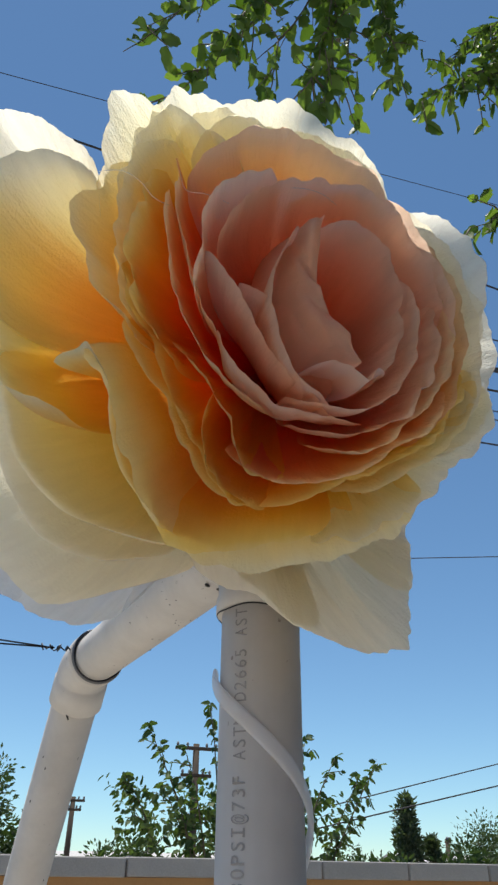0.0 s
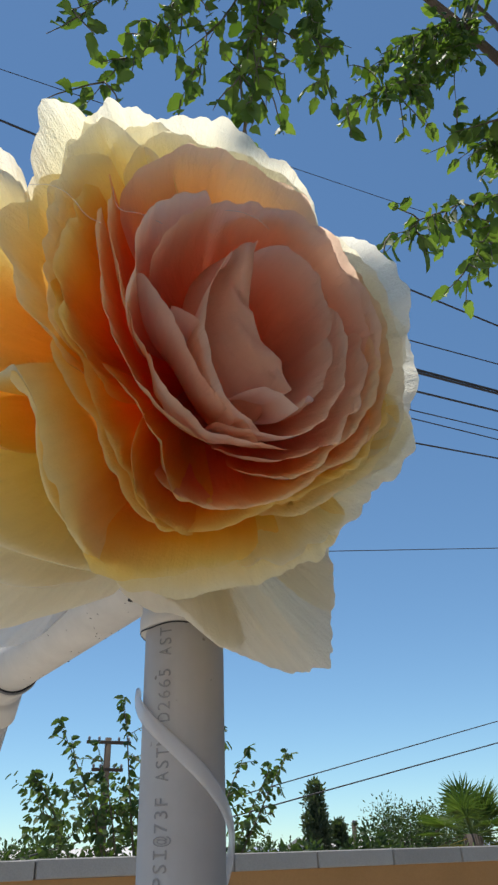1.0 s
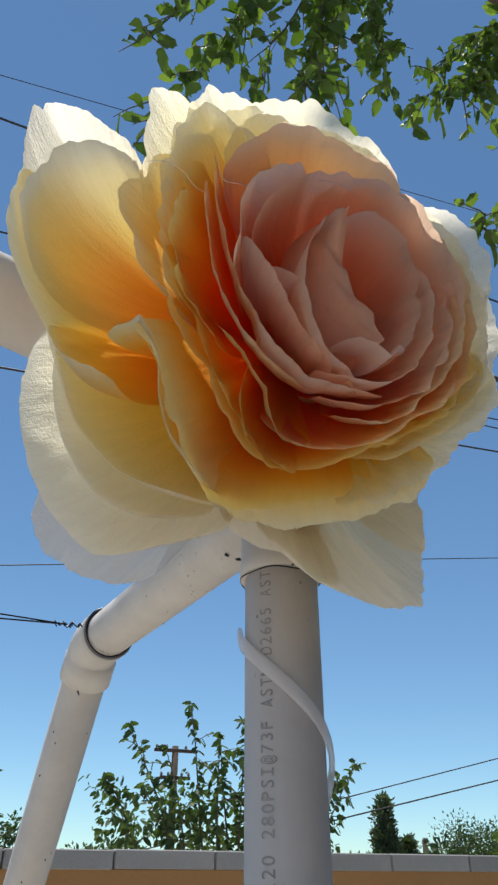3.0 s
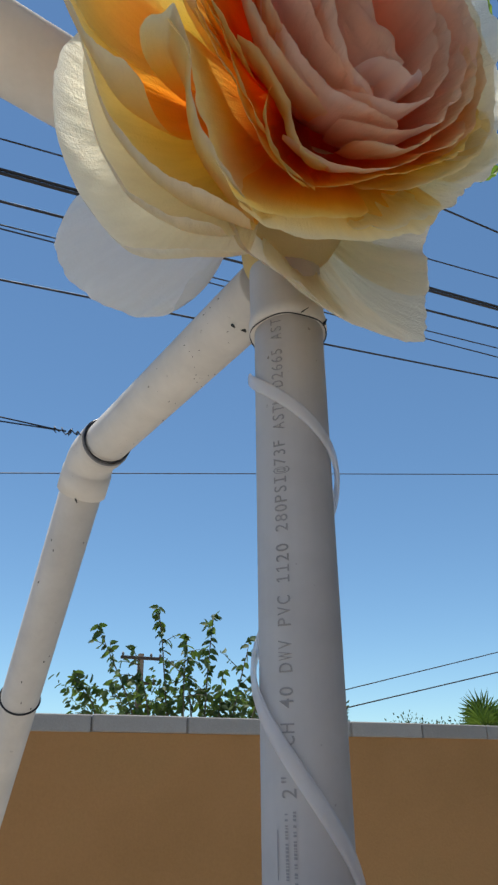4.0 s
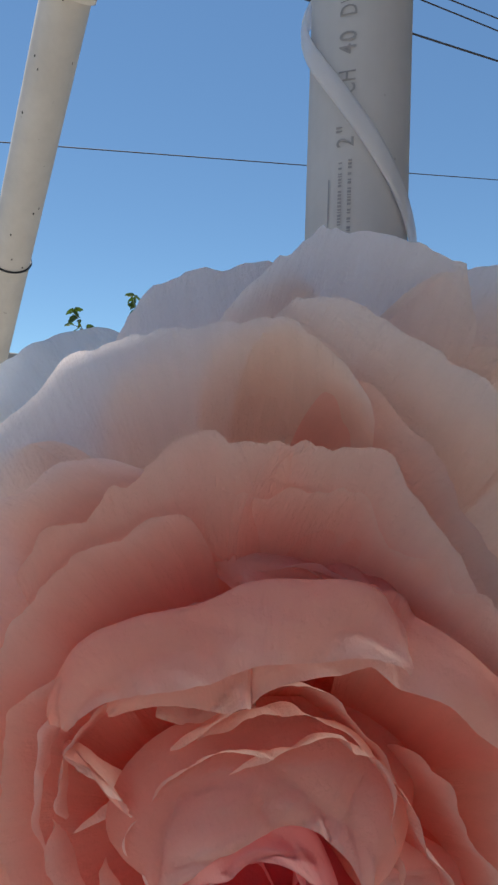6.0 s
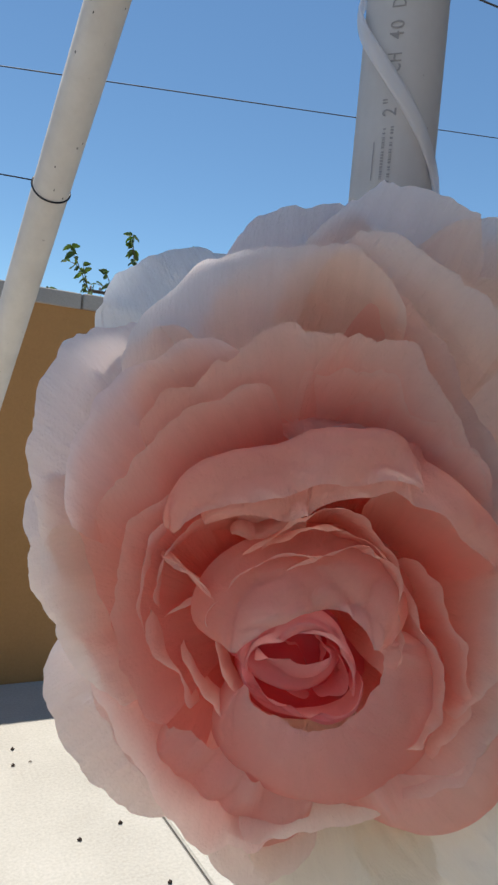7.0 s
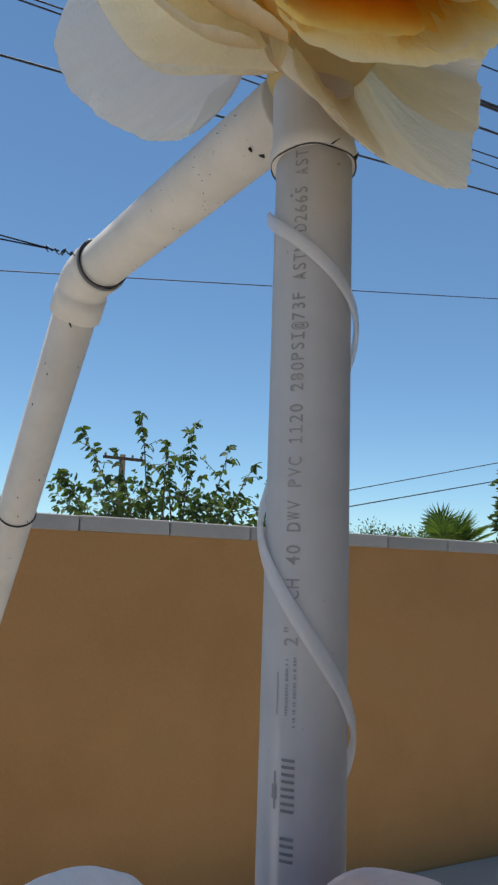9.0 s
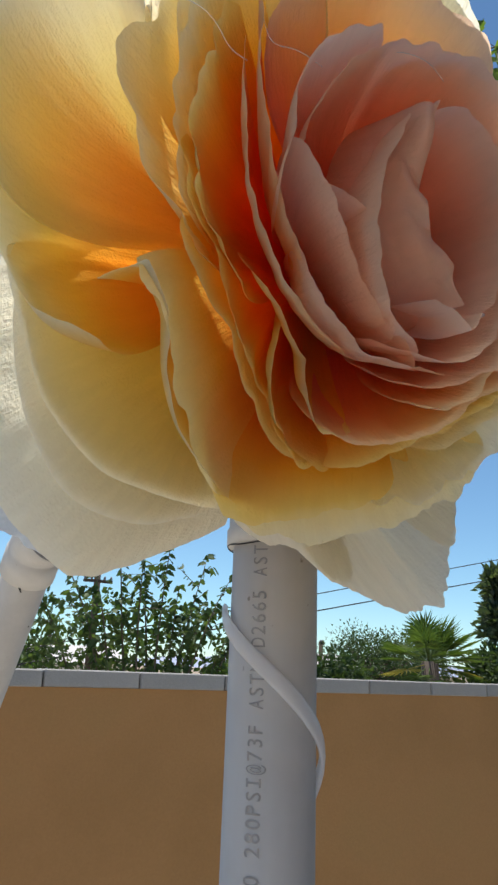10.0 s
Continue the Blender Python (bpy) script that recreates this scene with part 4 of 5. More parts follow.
lip_petal(rose_lo, M_F2_MID, SHELL, LO, -0.033, -0.035, -0.050, (47, 0.084), (23, 0.089), (2, 0.098), (-18, 0.106), (-35, 0.109))
lip_petal(rose_lo, M_F2_MID, HOOD, LO, -0.064, -0.061, -0.061, (152, 0.085), (150, 0.078), (149, 0.070), (150, 0.062), (153, 0.054))
lip_petal(rose_lo, M_F2_MID, SHELL, LO, -0.072, -0.065, -0.058, (173, 0.077), (166, 0.071), (159, 0.065), (151, 0.057), (141, 0.058))
lip_petal(rose_lo, M_F2_MID, SHELL, LO, -0.076, -0.054, -0.036, (172, 0.082), (155, 0.092), (140, 0.097), (123, 0.094), (107, 0.097), (93, 0.111))
lip_petal(rose_lo, M_F2_MID, SHELL, LO, -0.073, -0.078, -0.082, (175, 0.091), (184, 0.081), (196, 0.077), (208, 0.076), (221, 0.077))
lip_petal(rose_lo, M_F2_MID, SHELL, LO, -0.076, -0.076, -0.072, (192, 0.069), (205, 0.066), (219, 0.066), (232, 0.064), (246, 0.062))
lip_petal(rose_lo, M_F2_OUT, CUP, LO, -0.065, -0.044, -0.026, (150, 0.143), (137, 0.144), (124, 0.151), (112, 0.152), (103, 0.163))
lip_petal(rose_lo, M_F2_OUT, CUP, LO, -0.049, -0.027, -0.011, (128, 0.167), (115, 0.174), (105, 0.178), (95, 0.178), (88, 0.187))
lip_petal(rose_lo, M_F2_OUT, CUP, LO, -0.014, -0.009, -0.009, (91, 0.180), (87, 0.186), (82, 0.182), (73, 0.168), (64, 0.159), (50, 0.150))
lip_petal(rose_lo, M_F2_OUT, CUP, LO, -0.026, -0.018, -0.015, (93, 0.168), (83, 0.165), (71, 0.152), (57, 0.142), (40, 0.139))
lip_petal(rose_lo, M_F2_OUT, CUP, LO, -0.095, -0.088, -0.067, (245, 0.134), (224, 0.133), (204, 0.129), (185, 0.131), (169, 0.141), (159, 0.148), (148, 0.142))
lip_petal(rose_lo, M_F2_OUT, CUP, LO, -0.082, -0.068, -0.050, (221, 0.098), (195, 0.104), (173, 0.111), (157, 0.121), (143, 0.121), (128, 0.119))
lip_petal(rose_lo, M_F2_MID, SHELL, LO, -0.080, -0.056, -0.034, (186, 0.091), (167, 0.098), (150, 0.106), (133, 0.112), (114, 0.116), (100, 0.123))
lip_petal(rose_lo, M_F2_OUT, HOODW, LO, -0.084, -0.067, -0.047, (255, 0.074), (279, 0.072), (298, 0.079), (308, 0.104), (324, 0.122), (342, 0.129))
lip_petal(rose_lo, M_F2_OUT, HOODW, LO, -0.087, -0.083, -0.075, (222, 0.085), (238, 0.086), (254, 0.088), (268, 0.092), (283, 0.097))
lip_petal(rose_lo, M_F2_OUT, CUP, LO, -0.063, -0.029, -0.015, (309, 0.124), (326, 0.131), (343, 0.128), (362, 0.128), (380, 0.132), (395, 0.139))
lip_petal(rose_lo, M_F2_GUARD, DISH, LO, -0.030, -0.025, -0.022, (109, 0.217), (106, 0.229), (102, 0.242), (97, 0.249), (91, 0.253), (87, 0.250))
lip_petal(rose_lo, M_F2_GUARD, DISH, LO, -0.002, -0.005, -0.008, (95, 0.234), (92, 0.244), (89, 0.253), (86, 0.259), (80, 0.264), (75, 0.261), (72, 0.251))
lip_petal(rose_lo, M_F2_GUARD, DISH, LO, -0.016, -0.016, -0.016, (79, 0.247), (77, 0.256), (74, 0.263), (70, 0.271), (65, 0.267), (61, 0.256))
lip_petal(rose_lo, M_WHITE, DISH, LO, -0.085, -0.085, -0.085, (134, 0.209), (127, 0.225), (124, 0.239), (118, 0.248), (112, 0.251), (107, 0.249), (103, 0.242))
lip_petal(rose_lo, M_F2_GUARD, DISH, LO, -0.006, -0.004, -0.002, (124, 0.201), (119, 0.210), (111, 0.222), (105, 0.225), (98, 0.226), (91, 0.228), (86, 0.222), (80, 0.203))
lip_petal(rose_lo, M_F2_GUARD, DISH, LO, -0.002, -0.003, -0.004, (91, 0.229), (89, 0.234), (85, 0.234), (79, 0.230), (73, 0.223), (65, 0.220))
lip_petal(rose_lo, M_F2_OUT, DISH, LO, -0.022, -0.023, -0.024, (82, 0.216), (73, 0.196), (65, 0.180), (52, 0.157), (38, 0.142))
lip_petal(rose_lo, M_F2_GUARD, DISH, LO, -0.026, -0.040, -0.050, (115, 0.201), (121, 0.211), (127, 0.218), (132, 0.222), (139, 0.212), (147, 0.193), (156, 0.170), (167, 0.151))
lip_petal(rose_lo, M_F2_OUT, DISH, LO, -0.020, -0.026, -0.030, (107, 0.183), (114, 0.190), (123, 0.188), (133, 0.186), (143, 0.171), (153, 0.154))
lip_petal(rose_lo, M_F2_GUARD, DISH, LO, -0.060, -0.060, -0.060, (152, 0.185), (163, 0.172), (170, 0.160), (177, 0.146), (183, 0.133))
lip_petal(rose_lo, M_F2_GUARD, DISH, LO, -0.045, -0.052, -0.060, (159, 0.165), (169, 0.152), (179, 0.139), (191, 0.122), (204, 0.114))
lip_petal(rose_lo, M_F2_GUARD, DISH, LO, -0.075, -0.078, -0.080, (180, 0.139), (191, 0.152), (201, 0.156), (213, 0.155), (224, 0.150), (234, 0.145), (244, 0.139))
lip_petal(rose_lo, M_F2_OUT, DISH, LO, -0.060, -0.065, -0.070, (183, 0.133), (199, 0.122), (220, 0.119), (239, 0.127), (252, 0.133), (263, 0.130), (277, 0.122))
lip_petal(rose_lo, M_F2_GUARD, DISH, LO, -0.070, -0.070, -0.070, (257, 0.134), (274, 0.121), (292, 0.124), (309, 0.132), (323, 0.154), (335, 0.163))
lip_petal(rose_lo, M_F2_GUARD, DISH, LO, -0.090, -0.090, -0.090, (253, 0.145), (258, 0.162), (267, 0.170), (274, 0.161), (281, 0.154))
lip_petal(rose_lo, M_F2_CREAM, DISH, LO, -0.090, -0.087, -0.085, (269, 0.165), (275, 0.185), (282, 0.200), (289, 0.208), (298, 0.209), (305, 0.204))
lip_petal(rose_lo, M_F2_CREAM, DISH, LO, -0.080, -0.077, -0.075, (297, 0.197), (306, 0.203), (313, 0.218), (322, 0.210), (333, 0.203), (342, 0.193))
lip_petal(rose_lo, M_F2_GUARD, DISH, LO, -0.060, -0.055, -0.050, (325, 0.160), (340, 0.158), (356, 0.158), (374, 0.160), (390, 0.167))
lip_petal(rose_lo, M_F2_GUARD, DISH, LO, -0.040, -0.037, -0.034, (44, 0.183), (51, 0.218), (58, 0.241), (65, 0.249), (70, 0.247))
lip_petal(rose_lo, M_F2_GUARD, DISH, LO, -0.046, -0.041, -0.036, (45, 0.206), (52, 0.245), (59, 0.267), (66, 0.274), (72, 0.270))
lip_petal(rose_lo, M_F2_GUARD, DISH, LO, -0.070, -0.068, -0.065, (-16, 0.163), (-1, 0.177), (17, 0.185), (33, 0.197), (45, 0.212))
heart(rose_lo, (-0.006, -0.022), -0.088, 0.050, M_F2_EYE)

# ---- foliage helpers ----
LEAF_EDGE = [(0.19, 0.10), (0.29, 0.27), (0.23, 0.40), (0.26, 0.54), (0.17, 0.69), (0.11, 0.84)]
LEAF = ([(0, 0, 0)] + [(x, y, 0.06) for x, y in LEAF_EDGE] + [(0, 1.0, -0.10)] + [(-x, y, 0.06) for x, y in reversed(LEAF_EDGE)] + [(0, 0.30, -0.01), (0, 0.65, -0.03)],
        [(0, 1, 2, 14), (14, 2, 3), (14, 3, 4, 15), (15, 4, 5), (15, 5, 6, 7), (0, 14, 12, 13), (14, 11, 12), (14, 15, 10, 11), (15, 9, 10), (15, 7, 8, 9)])
SPRIG = ([(0, 0, 0), (0.22, 0.45, 0.05), (0, 1, -0.08), (-0.22, 0.45, 0.05)], [(0, 1, 2), (0, 2, 3)])


def leaves(places, shape, rs):
    """Many leaves as one piece of geometry: places are (point, direction, size)."""
    verts, faces = [], []
    lv, lf = shape
    for p, d, size in places:
        d = Vector(d).normalized()
        s = d.cross(Vector((rs.uniform(-1, 1), rs.uniform(-1, 1), rs.uniform(-0.2, 1)))).normalized()
        u = s.cross(d)
        o = len(verts)
        verts += [Vector(p) + (s * x + d * y + u * z) * size for x, y, z in lv]
        faces += [tuple(i + o for i in q) for q in lf]
    return verts, faces


def bough(p0, d, length, rs, droop=0.1, bend_=0.25, steps=9):
    pts = [Vector(p0)]
    d = Vector(d).normalized()
    for _ in range(steps):
        d = (d + Vector((rs.uniform(-1, 1), rs.uniform(-1, 1), rs.uniform(-1, 1))) * bend_ * 0.4 + Vector((0, 0, -droop * 0.3))).normalized()
        pts.append(pts[-1] + d * length / steps)
    return pts


def leafy(pts, rs, size, step, spread, hang=0.5, skip=0.0):
    """Leaves set alternately along a twig."""
    out = []
    for a, b in zip(pts[:-1], pts[1:]):
        n = max(1, int((b - a).length / step))
        d = (b - a).normalized()
        for k in range(n):
            if rs.random() < skip:
                continue
            p = a.lerp(b, (k + rs.random()) / n)
            s = Vector((rs.uniform(-1, 1), rs.uniform(-1, 1), rs.uniform(-1, 1))).cross(d).normalized()
            w = (s * spread + d * 0.6 + Vector((0, 0, -hang))).normalized()
            out.append((p, w, size * rs.uniform(0.65, 1.2)))
    return out


# ---- mulberry tree whose boughs hang into the view ----
def mulberry():
    rs = random.Random(8)
    tree = thing("mulberry_tree", "leafy green mulberry tree with hanging boughs", "tree")
    trunk = [(3.1, 0.6, -0.1), (3.12, 0.62, 0.9), (3.05, 0.66, 2.0), (2.95, 0.7, 3.1)]
    part("trunk", mesh("trunk", *tube(trunk, [0.19, 0.15, 0.13, 0.11], 16), M_BARK), tree)
    twigs, spots = [], []
    fork, near, high = Vector((2.95, 0.7, 3.1)), Vector((1.0, 0.85, 5.95)), Vector((2.2, 0.9, 6.2))
    ends = [near, high, Vector((3.6, 1.2, 5.6)), Vector((4.3, -0.4, 5.0)), Vector((2.9, -1.6, 5.2)), Vector((1.9, -1.9, 4.9))]
    for b in ends:
        mid = fork.lerp(b, 0.5) + (Vector((1.0, 0, 0.7)) if b is near else Vector((0.5, 0, 0.35)))
        pts = [fork.lerp(mid, t).lerp(mid.lerp(b, t), t) for t in [k / 8 for k in range(9)]]
        part("limb", mesh("limb", *tube(pts, [0.055 - 0.0052 * k for k in range(9)], 10), M_BARK), tree)
    # boughs that come down into the open: where they start, where they end
    low_ends = [(-0.08, 3.83), (0.01, 3.65), (0.13, 3.84), (0.30, 3.84), (0.45, 3.80), (0.50, 3.75), (0.70, 4.24), (0.82, 4.45), (0.90, 4.30)]
    right_ends = [(0.99, 4.17), (1.13, 4.31), (1.28, 4.44), (1.43, 4.62), (1.19, 4.66), (1.5, 5.0), (1.34, 4.8)]
    hang = [(near, Vector((x, 0.8 + rs.uniform(-0.12, 0.12), z)), 0.30) for x, z in low_ends]
    hang += [(high, Vector((x, 0.8 + rs.uniform(-0.08, 0.08), z)), 0.5) for x, z in right_ends]
    side = Vector((2.5, 0.9, 4.5))
    hang += [(side, Vector((x, 0.8, z)), 0.4) for x, z in ((1.10, 3.49), (1.45, 3.50), (1.62, 4.38), (1.80, 4.40))]
    for n, (a, b, bare) in enumerate(hang):
        mid = a.lerp(b, 0.5) + (Vector((0.35, 0, 0.1)) if a is high else Vector((-0.05, 0, 0.15)))
        pts = [a.lerp(mid, t).lerp(mid.lerp(b, t), t) + Vector((rs.uniform(-1, 1), rs.uniform(-1, 1), rs.uniform(-1, 1))) * 0.02 for t in [k / 16 for k in range(17)]]
        twigs.append(tube(pts, [0.011 - 0.0006 * k for k in range(17)], 6))
        first = max(6, int(16 * bare))
        spots += leafy(pts[first:], rs, 0.080, 0.042, 1.0, 0.7)
        for k in range(first, 17):
            for _ in range(2 if n % 3 else 1):
                d = (pts[k] - pts[k - 1]).normalized() + Vector((rs.uniform(-1, 1), rs.uniform(-1, 1), rs.uniform(-0.8, 0.4)))
                tw = bough(pts[k], d, rs.uniform(0.10, 0.26), rs, 0.3, 0.4, 4)
                twigs.append(tube(tw, [0.0035, 0.003, 0.0025, 0.002, 0.0012], 5))
                spots += leafy(tw, rs, 0.080, 0.036, 1.0, 0.7)
    # an unseen limb with leafy tufts, added to keep sun off pipe and roses
    over = [near, Vector((0.6, 0.84, 5.55)), Vector((0.1, 0.82, 5.4)), Vector((-0.5, 0.76, 5.15)), Vector((-0.8, 0.80, 5.08))]
    part("limb", mesh("limb", *tube(over, [0.024, 0.02, 0.015, 0.008, 0.005], 8), M_BARK), tree)
    for _ in range(11):
        f = rs.random()
        p = Vector((0.20 - 0.34 * f + rs.gauss(0, 0.04), 0.50 + 0.26 * rs.random() + rs.gauss(0, 0.04), 5.1 + rs.gauss(0, 0.06)))
        tw = bough(p, (rs.uniform(-1, 1), rs.uniform(-1, 1), rs.uniform(-0.3, 0.3)), 0.24, rs, 0.1, 0.4, 5)
        twigs.append(tube(tw, [0.005, 0.0045, 0.004, 0.003, 0.002, 0.0012], 5))
        spots += leafy(tw, rs, 0.085, 0.022, 1.0, 0.4)
    # more unseen shading tufts, with a gap left for a sun patch
    for k in range(46):
        x = rs.uniform(-0.30, 0.02) if k % 2 else rs.uniform(-0.66, -0.39)
        tw = bough(Vector((x, 0.85 + rs.gauss(0, 0.07), 5.05 + rs.gauss(0, 0.05))), (rs.uniform(-0.4, 0.4), rs.uniform(-1, 1), rs.uniform(-0.3, 0.3)), 0.20, rs, 0.1, 0.4, 5)
        twigs.append(tube(tw, [0.005, 0.0045, 0.004, 0.003, 0.002, 0.0012], 5))
        spots += leafy(tw, rs, 0.085, 0.020, 1.0, 0.4)
    for _ in range(22):
        p = Vector((rs.uniform(-0.30, -0.06), rs.uniform(0.76, 0.90), 5.0 + rs.gauss(0, 0.05)))
        tw = bough(p, (rs.uniform(-0.5, 0.5), rs.uniform(-1, 1), rs.uniform(-0.3, 0.3)), 0.16, rs, 0.1, 0.4, 5)
        twigs.append(tube(tw, [0.005, 0.0045, 0.004, 0.003, 0.002, 0.0012], 5))
        spots += leafy(tw, rs, 0.085, 0.020, 1.0, 0.4)
    # a tip whose shadow falls on the patio
    for _ in range(5):
        p = Vector((1.14 + rs.gauss(0, 0.06), 1.94 + rs.gauss(0, 0.05), 5.0 + rs.gauss(0, 0.05)))
        tw = bough(p, (-1, rs.uniform(-0.5, 0.5), rs.uniform(-0.3, 0.3)), 0.26, rs, 0.1, 0.4, 5)
        twigs.append(tube(tw, [0.005, 0.0045, 0.004, 0.003, 0.002, 0.0012], 5))
        spots += leafy(tw, rs, 0.085, 0.03, 1.0, 0.4)
    twigs.append(tube([near, Vector((0.95, 1.4, 5.35)), Vector((1.05, 1.92, 5.0))], [0.02, 0.014, 0.006], 6))
    # the rest of the crown, to the side, unseen, made dense to dim that side
    for _ in range(270):
        p = Vector((rs.uniform(1.3, 5.0), rs.uniform(-3.2, 1.6), rs.uniform(4.2, 6.2)))
        if p.x + 0.2 < 1.75 * (p.y + 0.5) + 0.5:
            continue
        tw = bough(p, (rs.uniform(-1, 1), rs.uniform(-1, 1), rs.uniform(-0.5, 0.6)), rs.uniform(0.5, 0.9), rs, 0.2, 0.4, 6)
        twigs.append(tube(tw, [0.012, 0.01, 0.008, 0.006, 0.005, 0.003, 0.002], 5))
        spots += leafy(tw, rs, 0.11, 0.020, 1.0, 0.5)
    tagged(part("branching", mesh("branching", *merge(*twigs), M_TWIG), tree), kind="stuff")
    tagged(part("leaves", mesh("leaves", *leaves(spots, LEAF, rs), M_LEAF), tree), kind="stuff")


mulberry()


# ---- beyond the wall ----
def sapling():
    rs = random.Random(31)
    tree = thing("sapling", "sparse young tree with drooping leaves growing beyond the wall", "tree")
    tips = [(1.85, 8.5, 3.16), (2.66, 8.6, 3.48), (3.42, 8.5, 3.42), (3.9, 8.4, 3.12), (4.36, 8.5, 2.92), (1.62, 8.5, 2.58), (3.1, 8.7, 3.15), (2.3, 8.4, 2.9), (2.95, 8.3, 2.95), (4.75, 8.6, 2.75), (5.0, 8.5, 2.85),
            (2.1, 8.6, 2.5), (3.6, 8.6, 2.7), (4.1, 8.7, 2.5)]
    stems, spots = [], []
    for t in tips:
        t = Vector(t)
        a = Vector((3.2 + (t.x - 3.2) * 0.25, 8.5, 0.3))
        mid = a.lerp(t, 0.5) + Vector(((3.2 - t.x) * 0.12, 0, 0.1))
        pts = [a.lerp(mid, f).lerp(mid.lerp(t, f), f) for f in [k / 12 for k in range(13)]]
        ph, am = rs.uniform(0, 6), rs.uniform(0.05, 0.12)
        pts = [p + Vector((am * math.sin(ph + 3.2 * k / 12) * k / 12, 0, 0.03 * math.sin(k + ph))) - Vector((am * math.sin(ph + 3.2) * k / 12, 0, 0)) for k, p in enumerate(pts)]
        part("stem", mesh("stem", *tube(pts, [0.024 - 0.0017 * k for k in range(13)], 6), M_TWIG), tree)
        spots += leafy(pts[4:], rs, 0.125, 0.036, 1.0, 1.2, 0.15)
        for _ in range(4):
            spots.append((t, (rs.uniform(-1, 1), rs.uniform(-1, 1), rs.uniform(-0.9, 0.2)), 0.13))
        for k in range(4, 12):
            if rs.random() < 0.75:
                tw = bough(pts[k], (rs.uniform(-1, 1), rs.uniform(-0.5, 0.5), rs.uniform(0.0, 0.9)), rs.uniform(0.15, 0.4), rs, 0.3, 0.3, 4)
                stems.append(tube(tw, [0.007, 0.006, 0.005, 0.004, 0.002], 5))
                spots += leafy(tw, rs, 0.12, 0.036, 1.0, 0.9)
    # bushy foot
    for _ in range(270):
        p = Vector((rs.uniform(1.7, 4.5), rs.uniform(8.2, 9.4), rs.uniform(1.3, 2.40)))
        tw = bough(p, (rs.uniform(-1, 1), rs.uniform(-1, 1), rs.uniform(-0.2, 1)), 0.35, rs, 0.2, 0.4, 4)
        spots += leafy(tw, rs, 0.10, 0.04, 1.0, 0.6)
    tagged(part("branching", mesh("branching", *merge(*stems), M_TWIG), tree), kind="stuff")
    tagged(part("leaves", mesh("leaves", *leaves(spots, LEAF, rs), M_LEAF2), tree), kind="stuff")


sapling()


def far_tree(label, x, y, w, h, seed, material=M_LEAF3, clumps=60, narrow=False, leaf=0.15):
    """A distant tree: trunk, limbs and a crown of many leaf clumps with an uneven outline."""
    rs = random.Random(seed)
    tree = thing("tree", label, "tree", "distant trees", (x, y, -0.1))
    part("trunk", mesh("trunk", *tube([(0, 0, 0), (0.05, 0, h * 0.3), (0, 0.05, h * 0.62)], [w * 0.05, w * 0.04, w * 0.02], 9), M_BARK), tree)
    limbs, spots = [], []
    for _ in range(clumps):
        if narrow:
            z = rs.uniform(0.06, 1.0)
            rad = w * 0.5 * (1 - z) ** 0.75 * rs.uniform(0.5, 1.1) + 0.06
            a = rs.uniform(0, 6.28)
            c = Vector((rad * math.cos(a), rad * math.sin(a), z * h))
            s = w * 0.16
        else:
            v = Vector((rs.gauss(0, 1), rs.gauss(0, 1), rs.gauss(0, 1))).normalized()
            q = rs.uniform(0.5, 1.0) * rs.uniform(0.8, 1.12)
            c = Vector((v.x * w * 0.5 * q, v.y * w * 0.5 * q, h * 0.58 + v.z * h * 0.42 * q))
            s = w * 0.13
            if rs.random() < 0.25:
                limbs.append(tube([(0, 0.02, h * 0.4), c * 0.55 + Vector((0, 0, h * 0.2)), c], [w * 0.02, w * 0.012, w * 0.004], 5))
        for _ in range(80):
            d = Vector((rs.gauss(0, 1), rs.gauss(0, 1), rs.gauss(0, 1)))
            p = c + d * s * 0.5
            spots.append((p, d + Vector((0, 0, 0.8 if narrow else -0.3)), leaf * rs.uniform(0.6, 1.3)))
    if limbs:
        for limb in limbs:
            part("limb", mesh("limb", *limb, M_BARK), tree)
    tagged(part("crown", mesh("crown", *leaves(spots, SPRIG, rs), material), tree), kind="stuff")
    return tree


far_tree("tall dark cypress beyond the wall", 15.5, 25.0, 1.15, 4.3, 41, M_CYP, 90, True, 0.17)
far_tree("small dark cypress beside the taller one", 16.9, 25.6, 0.9, 2.9, 42, M_CYP, 60, True, 0.16)
far_tree("rounded green shade tree beyond the wall", 21.0, 26.5, 4.6, 3.6, 43, leaf=0.15, clumps=110)
far_tree("rounded green shade tree beyond the wall", 24.5, 27.5, 4.0, 3.7, 44, leaf=0.15, clumps=90)
far_tree("low grey-green bush beyond the wall", 13.2, 25.0, 2.4, 2.4, 45, leaf=0.14, clumps=60)
far_tree("low grey-green bush beyond the wall", 11.6, 22.0, 2.0, 2.1, 46, leaf=0.14, clumps=50)
far_tree("low brownish bush beyond the wall", 18.3, 24.5, 1.8, 2.2, 47, leaf=0.14, clumps=40)
far_tree("broad leafy tree beyond the wall", -0.4, 20.0, 3.4, 4.3, 48, leaf=0.16, clumps=100)
far_tree("broad leafy tree beyond the wall", -3.0, 20.5, 4.0, 4.5, 49, leaf=0.16, clumps=100)
far_tree("low bush beyond the wall", 1.6, 20.0, 1.6, 2.9, 50, leaf=0.14, clumps=40)
far_tree("low bush beyond the wall", 4.3, 21.0, 2.4, 2.4, 51, leaf=0.14, clumps=50)
far_tree("dark conifer beside the palm", 12.9, 11.4, 1.3, 4.1, 52, M_CYP, 70, True, 0.2)
far_tree("low bush beside the palm", 12.3, 11.0, 1.6, 2.3, 53, leaf=0.13, clumps=130)
